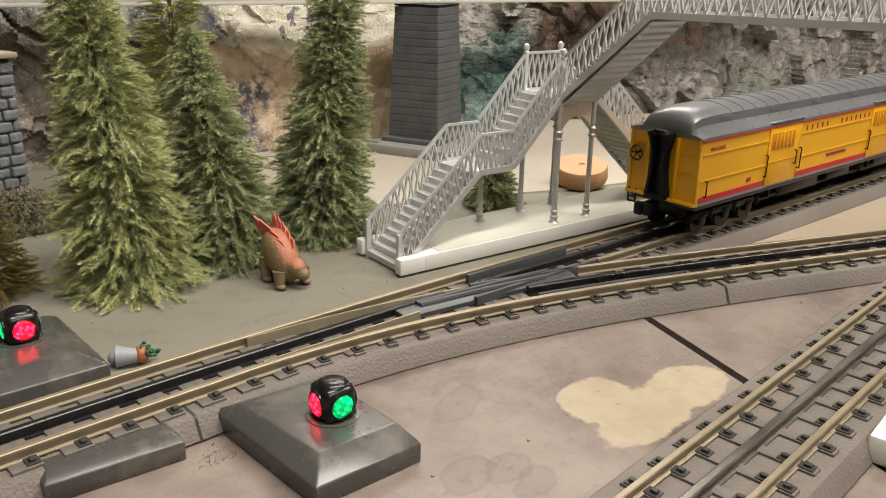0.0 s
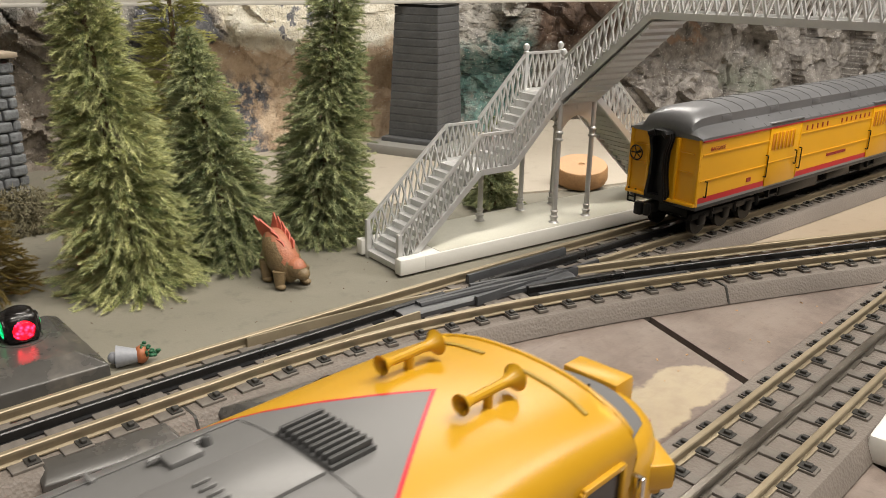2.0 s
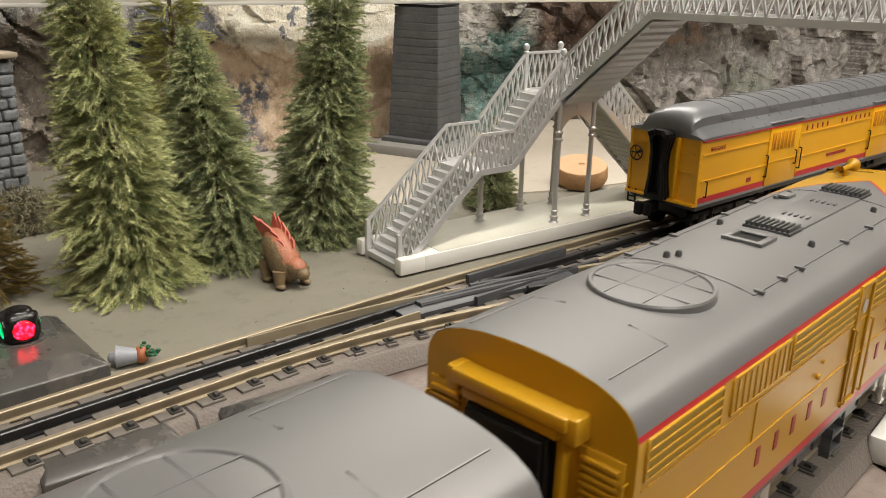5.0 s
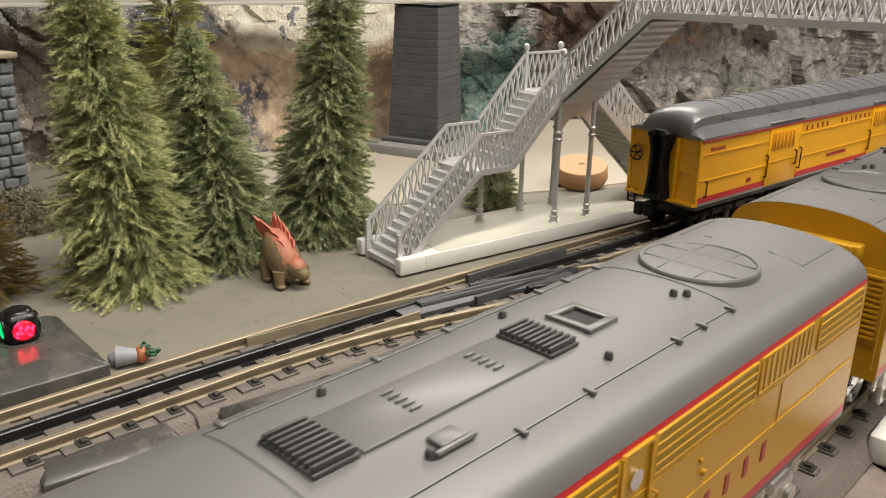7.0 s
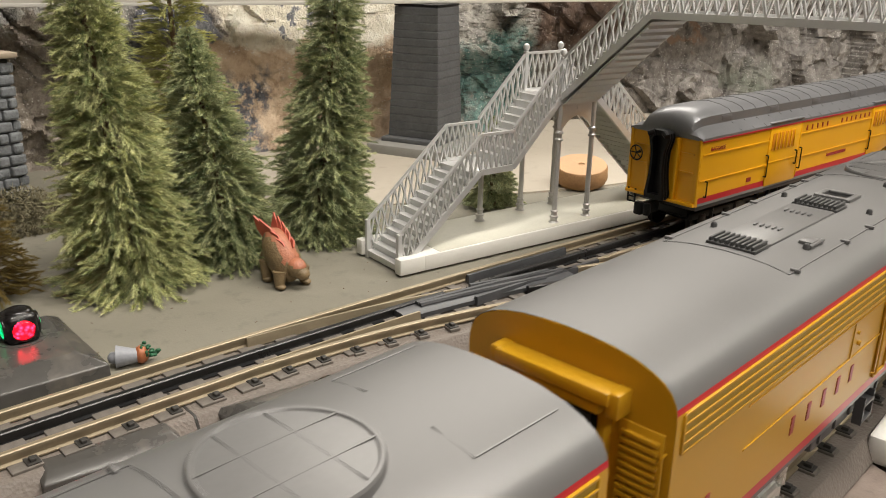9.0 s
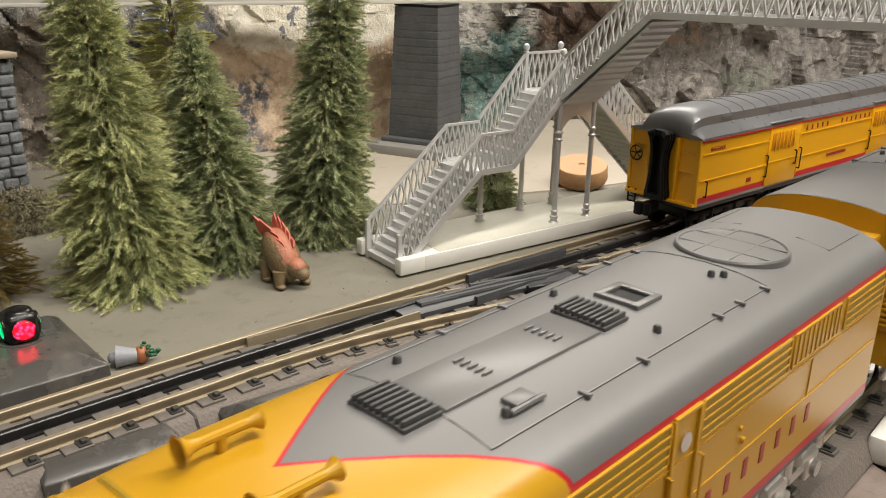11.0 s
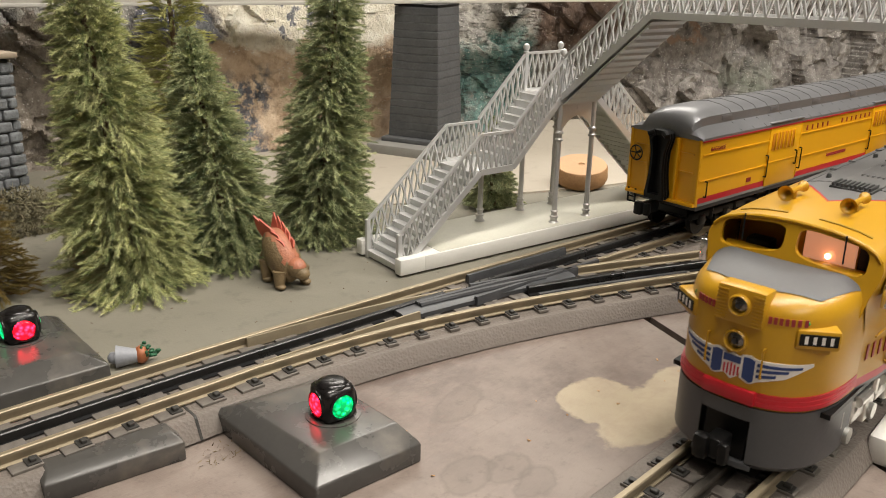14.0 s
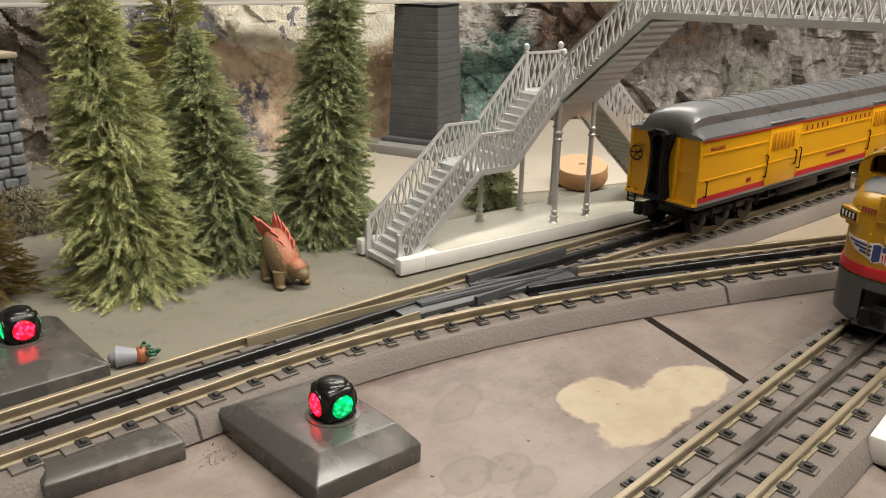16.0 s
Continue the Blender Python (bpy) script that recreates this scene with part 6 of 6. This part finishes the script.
abut = thing("stone_abutment", pose(0.2300, 0.655, 0.0, 0, 0, 10), "rough grey stone abutment with a flat cap", "abutment")
bm = bmesh.new()
box(bm, (-0.075, 0.045, 0.060), (0.146, 0.086, 0.122), None, 0.001)
part("core", bm, M["pier"], abut)
for face in (0, 1):
    for r in range(14):
        x = 0.0
        span = 0.146 if face == 0 else 0.088
        while x < span - 0.004:
            w = rng.uniform(0.006, 0.0125)
            w = min(w, span - x)
            bm = bmesh.new()
            d = rng.uniform(0.002, 0.0060)
            c = (-x - w / 2, 0.0015, 0.0050 + r * 0.0084) if face == 0 else (-0.0015, x + w / 2, 0.0050 + r * 0.0084)
            s = (w - 0.0010, d, 0.0074) if face == 0 else (d, w - 0.0010, 0.0074)
            box(bm, c, s, None, 0.0016)
            part("stone", bm, M["stone"], abut, "", 0)
            x += w
bm = bmesh.new()
box(bm, (-0.074, 0.043, 0.1235), (0.154, 0.094, 0.0040), None, 0.001)
part("cap_slab", bm, M["sand"], abut, "flat stone cap")
pier2 = thing("bridge_pier", pose(0.198, 0.690, 0.1255, 0, 0, -16), "short dark bridge support standing on the abutment", "bridge pier")
bm = bmesh.new()
box(bm, (0, 0, 0.0115), (0.036, 0.036, 0.023), None, 0.001)
part("shaft", bm, M["pier"], pier2)
bm = bmesh.new()
box(bm, (0.002, 0, 0.0240), (0.066, 0.050, 0.0030), None, 0.001)
part("cap", bm, M["deckgrey"], pier2, "grey cap plate")

# ---- switch boxes with lanterns ----
def switch_box(m, foot, crown, lantern_at, turn, first, second, label):
    """A sloped cover between a foot outline and a smaller crown outline, with a lantern on it."""
    sw = thing("switch_motor_box", m, label, "switch machine")
    bm = bmesh.new()
    h = 0.0145
    rings = [[(x, y, 0.0) for x, y in foot], [(x, y, 0.0088) for x, y in foot], [(x, y, h) for x, y in crown]]
    vs = [[bm.verts.new(p) for p in r] for r in rings]
    for a, b in zip(vs, vs[1:]):
        for k in range(4):
            bm.faces.new((a[k], a[(k + 1) % 4], b[(k + 1) % 4], b[k]))
    bm.faces.new(vs[-1])
    bm.faces.new(vs[0][::-1])
    bmesh.ops.bevel(bm, geom=bm.edges[:], offset=0.0008, segments=3, profile=0.5, affect="EDGES")
    part("cover", bm, M["box"], sw, "glossy grey sloped cover", 50)
    bm = bmesh.new()
    lathe(bm, [(0.0118, h - 0.0006), (0.0116, h + 0.0004), (0.0098, h + 0.0005), (0.0092, h - 0.0002), (0.0004, h - 0.0002)], pose(*lantern_at, 0), 32)
    part("lantern_ring", bm, M["box"], sw, "round rim under the lantern")
    lx, ly = lantern_at
    bm = bmesh.new()
    size = 0.0156
    box(bm, (0, 0, 0), (size, size, 0.0162), pose(lx, ly, h + 0.0068, 0, 0, turn), 0.0034)
    lathe(bm, [(0.0068, 0.0070), (0.0062, 0.0084), (0.0042, 0.0093), (0.0004, 0.0088)], pose(lx, ly, h + 0.0068), 24)
    lan = part("lantern", bm, M["lanternblack"], sw, "black rounded lantern", 60)
    for k, key in enumerate((first, second, first, second)):
        m2 = pose(lx, ly, h + 0.0070, 0, 0, turn + 90 * k) @ pose(size / 2 - 0.0010, 0, 0, 0, 90, 0)
        bm = bmesh.new()
        lathe(bm, [(0.0060, 0.0), (0.0060, 0.0014), (0.0053, 0.0018), (0.0051, 0.0008), (0.0004, 0.0008)], m2, 24)
        hood = part("lens_ring", bm, M["lanternblack"], lan)
        bm = bmesh.new()
        lathe(bm, [(0.0051, 0.0009), (0.0047, 0.0016), (0.0034, 0.0023), (0.0016, 0.0027), (0.0003, 0.0028)], m2, 24)
        part("lens", bm, M[key], lan, "glowing faceted lens")
    return sw


switch_box(pose(0.1915, 0.2520, 0), [(-0.0302, -0.0352), (0.0203, -0.0400), (0.0262, 0.0330), (-0.0262, 0.0425)], [(-0.0198, -0.0242), (0.0177, -0.0278), (0.0202, 0.0220), (-0.0200, 0.0295)], (0.0030, -0.0045), 262, "lensgreen", "lensred", "grey plastic switch box with a red and green lantern")
switch_box(pose(0.1285, 0.4130, 0), [(-0.0420, -0.0420), (0.0245, -0.0475), (0.0300, 0.0260), (-0.0380, 0.0380)], [(-0.0320, -0.0300), (0.0143, -0.0345), (0.0216, 0.0178), (-0.0290, 0.0240)], (0.0015, -0.0020), 264, "lensred", "lensgreen", "grey plastic switch box with a glowing red lantern")

cover = thing("rail_connector_cover", pose(0.1185, 0.2925, 0, 0, 0, -9), "dark grey plastic cover lying beside the track", "track cover")
bm = bmesh.new()
lo = [(-0.027, -0.0085), (0.027, -0.0085), (0.027, 0.0085), (-0.027, 0.0085)]
a, b, c = [bm.verts.new((x, y, 0)) for x, y in lo], [bm.verts.new((x, y, 0.0085)) for x, y in lo], [bm.verts.new((x - math.copysign(0.003, x), y * 0.55 + 0.002, 0.0112)) for x, y in lo]
for p, q in ((a, b), (b, c)):
    for k in range(4):
        bm.faces.new((p[k], p[(k + 1) % 4], q[(k + 1) % 4], q[k]))
bm.faces.new(c)
bm.faces.new(a[::-1])
bmesh.ops.bevel(bm, geom=bm.edges[:], offset=0.0007, segments=2, profile=0.5, affect="EDGES")
part("cover", bm, M["box"], cover)

slab_w = thing("white_plaster_slab", pose(0.3450, 0.0830, 0, 0, 0, 3), "thick white plaster slab beside the near track", "slab")
bm = bmesh.new()
box(bm, (0.055, -0.035, 0.0065), (0.110, 0.070, 0.0130), None, 0.0022)
part("block", bm, M["white"], slab_w)

disc = thing("wood_slice", pose(0.628, 0.428, 0.0068, 0, 12, 215), "pale round wood slice with bark edge", "wood slice")
bm = bmesh.new()
lathe(bm, [(0.0228, 0.0), (0.0244, 0.004), (0.0238, 0.0135), (0.0229, 0.0148)], None, 32)
part("bark_rim", bm, M["orangebark"], disc, "brown bark")
bm = bmesh.new()
lathe(bm, [(0.0228, 0.0142), (0.0226, 0.0153), (0.0030, 0.0155), (0.0026, 0.0140), (0.0004, 0.0140)], None, 32)
part("cut_face", bm, M["wood"], disc, "pale cut face")

# ---- firs ----
def fir(at, height, radius, needle, label, seed, lean=(0, 0), tip=0.06, dense=3.3, droop=0.25, stiff=0.1, shape=0.74):
    """A bottle-brush fir: whorled twigs round a trunk, each set with fine needles."""
    r = np.random.default_rng(seed)
    t = thing("fir_tree", pose(*at), label, "tree", "model fir trees")
    bm = bmesh.new()
    rod(bm, (0, 0, -0.001), Vector((lean[0], lean[1], height * 0.97)), 0.0042, 8, 0.0006)
    part("trunk", bm, M["bark"], t)
    n = int(640 * dense * height / 0.2)
    g = ((np.arange(n) + r.random(n)) / n) ** 1.2
    a = r.uniform(0, 2 * np.pi, n)
    lump = 1 + 0.07 * np.sin(3 * a + g * 17 + seed) + 0.06 * np.sin(g * 40 + seed)
    reach = radius * ((1 - g) ** shape * (1 - tip) + tip * (1 - g * 0.7)) * r.uniform(0.72, 1.06, n) * lump
    tilt = np.radians(-droop * 36 * (1 - g) ** 0.8 + 12 * g + r.normal(0, 24, n) * (1 - 0.5 * stiff))
    b = a + r.normal(0, 0.55, n) * (1 - 0.7 * stiff)
    d = np.stack([np.cos(b) * np.cos(tilt), np.sin(b) * np.cos(tilt), np.sin(tilt)], 1)
    side = np.stack([np.sin(b), -np.cos(b), np.zeros(n)], 1)
    rise = np.cross(side, d)
    z = 0.006 + (height - 0.006) * g
    tipz = np.maximum(0.0022 + 0.006 * r.random(n), z - reach * 0.15)
    fork = reach * 0.30
    reach = reach * 0.74
    base = np.stack([lean[0] * g + fork * np.cos(a), lean[1] * g + fork * np.sin(a), tipz - reach * np.sin(tilt)], 1)
    tone = np.clip(r.normal(0.5, 0.22, n), 0, 1)
    k = np.maximum(50, (reach / 0.00013).astype(int))
    idx = np.repeat(np.arange(n), k)
    m = len(idx)
    u = 0.05 + 0.95 * r.random(m) ** 0.75
    p = base[idx] + d[idx] * (reach[idx] * u)[:, None]
    p[:, 2] -= reach[idx] * 0.07 * u * u
    turn = r.uniform(0, 2 * np.pi, m)
    spread = r.uniform(0.2, 1.5, m) * (1 - 0.75 * stiff)
    v = d[idx] + side[idx] * (np.cos(turn) * spread)[:, None] + rise[idx] * (np.sin(turn) * spread * 0.7)[:, None]
    v /= np.linalg.norm(v, axis=1)[:, None]
    ln = r.uniform(0.0024, 0.0058, m) * (0.72 + 0.28 * (1 - g[idx])) * (1.1 - 0.35 * u)
    w = np.cross(v, r.uniform(-1, 1, (m, 3)))
    w *= (r.uniform(0.00011, 0.00024, m) / np.maximum(1e-6, np.linalg.norm(w, axis=1)))[:, None]
    p[:, 2] = np.maximum(p[:, 2], 0.0012)
    top = p + v * ln[:, None]
    top[:, 2] = np.maximum(top[:, 2], 0.0008)
    tris = np.stack([p - w, p + w, top], 1).reshape(-1, 3)
    e = base + d * reach[:, None]
    e[:, 2] = np.maximum(0.001, e[:, 2] - reach * 0.07)
    root = np.maximum(base, np.array([-9, -9, 0.001]))
    twig = np.stack([root - side * 0.0005, root + side * 0.0005, e], 1).reshape(-1, 3)
    pts = np.concatenate([tris, twig]).astype(np.float32)
    me = bpy.data.meshes.new("crown")
    me.from_pydata(pts.tolist(), [], np.arange(len(pts)).reshape(-1, 3).tolist())
    me.attributes.new("tone", "FLOAT", "FACE").data.foreach_set("value", np.concatenate([tone[idx], np.zeros(n)]).astype(np.float32))
    me.materials.append(M[needle])
    ob = new("crown", me)
    ob.parent = t
    tagged(ob, "bristly branches of fine needles")
    return t


fir((0.224, 0.478, 0.0), 0.255, 0.0480, "needle", "tall green model fir with bristly drooping branches", 1, (-0.017, 0.014), shape=0.8)
fir((0.290, 0.476, 0.0), 0.152, 0.043, "needle_dull", "shorter green model fir leaning slightly", 2, (-0.013, 0.011), shape=0.50)
fir((0.362, 0.474, 0.0), 0.225, 0.044, "needle_dull", "slim dark green model fir", 3, (0.018, -0.014), shape=0.62)
fir((0.331, 0.598, 0.0), 0.235, 0.055, "needle_yellow", "yellowish green model fir with stiff sparse needles", 4, (-0.004, 0.004), dense=1.9, droop=0.0, stiff=0.7, shape=0.75)
fir((0.518, 0.440, 0.0), 0.075, 0.026, "needle_dull", "small low fir behind the platform", 5)
fir((0.150, 0.515, 0.0), 0.100, 0.030, "needle_brown", "brownish withered model fir", 6, dense=1.6, droop=0.0, stiff=0.7, shape=0.9)

# ---- toys and small things ----
def blob(bm, c, r, m=None, seg=16):
    bmesh.ops.create_uvsphere(bm, u_segments=seg, v_segments=seg // 2 + 2, radius=1.0, matrix=(m or Matrix.Identity(4)) @ Matrix.Translation(c) @ Matrix.Diagonal((*r, 1)))


def toy_dinosaur():
    bm = bmesh.new()
    lean = Matrix.Translation((-0.002, 0, 0.0195)) @ Matrix.Rotation(radians(48), 4, "Y")
    blob(bm, (-0.0015, 0, 0), (0.0215, 0.0122, 0.0132), lean, 24)
    blob(bm, (0.0125, 0.0015, 0.0145), (0.0090, 0.0076, 0.0076), None, 20)
    blob(bm, (0.0185, 0.0022, 0.0118), (0.0066, 0.0054, 0.0048), None, 16)
    rod(bm, (-0.012, 0, 0.024), (-0.032, 0, 0.012), 0.0070, 12, 0.0008)
    for x, y, z in ((0.0100, 0.0085, 0.0130), (0.0075, -0.0092, 0.0130), (-0.012, 0.0075, 0.016), (-0.012, -0.0075, 0.016)):
        rod(bm, (x + 0.001, y * 1.1, 0.0022), (x, y, z), 0.0034, 12, 0.0052)
        blob(bm, (x + 0.0022, y * 1.12, 0.0022), (0.0046, 0.0036, 0.0022), None, 12)
    old = set(bm.faces)
    for k in range(2, 7):
        f = k / 6
        x, z = 0.0135 - 0.030 * f, 0.0165 + 0.0165 * math.sin(math.pi * (0.06 + 0.56 * f))
        h = 0.0045 + 0.0125 * f ** 1.3
        for s in (1, -1):
            m = pose(x + s * 0.0014, s * 0.0030, z, s * -16, -28, 0)
            pts = [(-0.0040, 0, -0.0015), (0.0040, 0, -0.0015), (0.0048, 0, h * 0.42), (0.0, 0, h), (-0.0048, 0, h * 0.42)]
            v = [[bm.verts.new(m @ Vector((a, b + o, c))) for a, b, c in pts] for o in (-0.0006, 0.0006)]
            for ring in (v[0], v[1][::-1]):
                bm.faces.new(ring)
            for i in range(5):
                bm.faces.new((v[0][i], v[0][(i + 1) % 5], v[1][(i + 1) % 5], v[1][i]))
    for f in bm.faces:
        c = f.calc_center_median()
        f.material_index = 1 if f not in old else 2 if abs(c.y + 0.001) < 0.0062 and c.z > 0.0235 - 0.35 * c.x else 0
    ob = part("toy_dinosaur", bm, [M["dino"], M["dinored"], M["dinoback"]], None, "", 60)
    ob.matrix_world = pose(0.2895, 0.4135, 0.0006, 0, 0, -92) @ Matrix.Scale(0.87, 4)
    tagged(ob, "small olive-brown plated dinosaur toy with coral red back plates", "toy")


toy_dinosaur()
bm = bmesh.new()
rod(bm, (0.006, 0, 0.0058), (-0.005, 0, 0.0062), 0.0036, 18, 0.0062)
blob(bm, (-0.0065, 0.0005, 0.0055), (0.0030, 0.0034, 0.0034), None, 12)
grey_faces = set(bm.faces)
blob(bm, (0.008, 0.001, 0.0058), (0.0042, 0.0052, 0.0050), None, 12)
orange_faces = set(bm.faces)
rng = random.Random(9)
for k in range(26):
    c = (0.012 + rng.uniform(-0.004, 0.005), rng.uniform(-0.004, 0.005), 0.0075 + rng.uniform(-0.003, 0.0035))
    blob(bm, c, (rng.uniform(0.0008, 0.0018), rng.uniform(0.0008, 0.0018), 0.0010), None, 6)
for f in bm.faces:
    f.material_index = 0 if f in grey_faces else 1 if f in orange_faces else 2
ob = part("toppled_figurine", bm, [M["paleblue"], M["brick_red"], M["green"]], None, "", 60)
ob.matrix_world = pose(0.1650, 0.3742, 0.0003, 0, 0, -30) @ Matrix.Scale(0.92, 4)
tagged(ob, "toppled pale grey figurine with orange and dark green", "toy")


def scatter(name, label, n, place, size, material, seed, category="debris"):
    r = random.Random(seed)
    bm = bmesh.new()
    for k in range(n):
        x, y, z = place(r)
        s = r.uniform(*size)
        m = pose(x, y, z + s * 0.25, r.uniform(-30, 30), r.uniform(-30, 30), r.uniform(0, 360))
        box(bm, (0, 0, 0), (s * r.uniform(1.0, 2.6), s, s * 0.6), m)
    return tagged(part(name, bm, material, None, "", 0), label, category, "", "stuff")


scatter("crumbs", "tiny pale wood crumbs and grit on the board", 24, lambda r: (lambda x: (x, r.uniform(0.15, 0.20) + max(0, 0.45 - x) * 0.20, 0.0))(r.uniform(0.20, 0.56)), (0.0004, 0.0010), M["wood"], 3)
scatter("grit", "dark and pale grit on the olive ground", 36, lambda r: (r.uniform(0.12, 0.40), r.uniform(0.36, 0.46), 0.0005), (0.0002, 0.0006), M["bark"], 5)


def moss_bank(name, label, centre, spread, n, seed, material, h, long=0.005, thick=0.0005):
    r = random.Random(seed)
    verts, faces = [], []
    for k in range(n):
        a, d = r.uniform(0, 2 * math.pi), math.sqrt(r.random())
        x, y = centre[0] + spread[0] * d * math.cos(a), centre[1] + spread[1] * d * math.sin(a)
        z = h * (1 - d * d) * r.uniform(0.0, 1.0)
        v = Vector((r.uniform(-1, 1), r.uniform(-1, 1), r.uniform(-0.2, 1))).normalized() * r.uniform(long * 0.6, long * 1.4)
        w = v.cross(Vector((r.uniform(-1, 1), r.uniform(-1, 1), 1))).normalized() * thick
        p = Vector((x, y, z))
        q = len(verts)
        verts += [tuple(p - w), tuple(p + w), tuple(p + v)]
        faces.append((q, q + 1, q + 2))
    me = bpy.data.meshes.new(name)
    me.from_pydata(verts, [], faces)
    me.materials.append(material)
    return tagged(new(name, me), label, "moss", "", "stuff")


moss_bank("dry_moss", "pale dry moss heaped at the foot of the abutment", (0.215, 0.640), (0.045, 0.030), 9000, 2, M["moss"], 0.030)
moss_bank("dry_straw", "brown dirt and straw bits beside the switch box", (0.158, 0.274), (0.015, 0.008), 60, 7, M["straw"], 0.0006, 0.0030, 0.00025)

def motions():
    for ob, start in TRAIN:
        walk(ob, [(t, start(shift(t))) for t in [0.5 * k for k in range(33)]])
    for wheel, m in WHEELS:
        rows = []
        for k in range(129):
            t = k * 0.125
            rows.append((t, m @ pose(0, 0, 0, 0, math.degrees(WHEEL_SIGN[wheel.name] * shift(t) / 0.0105), 0)))
        walk(wheel, rows)


motions()
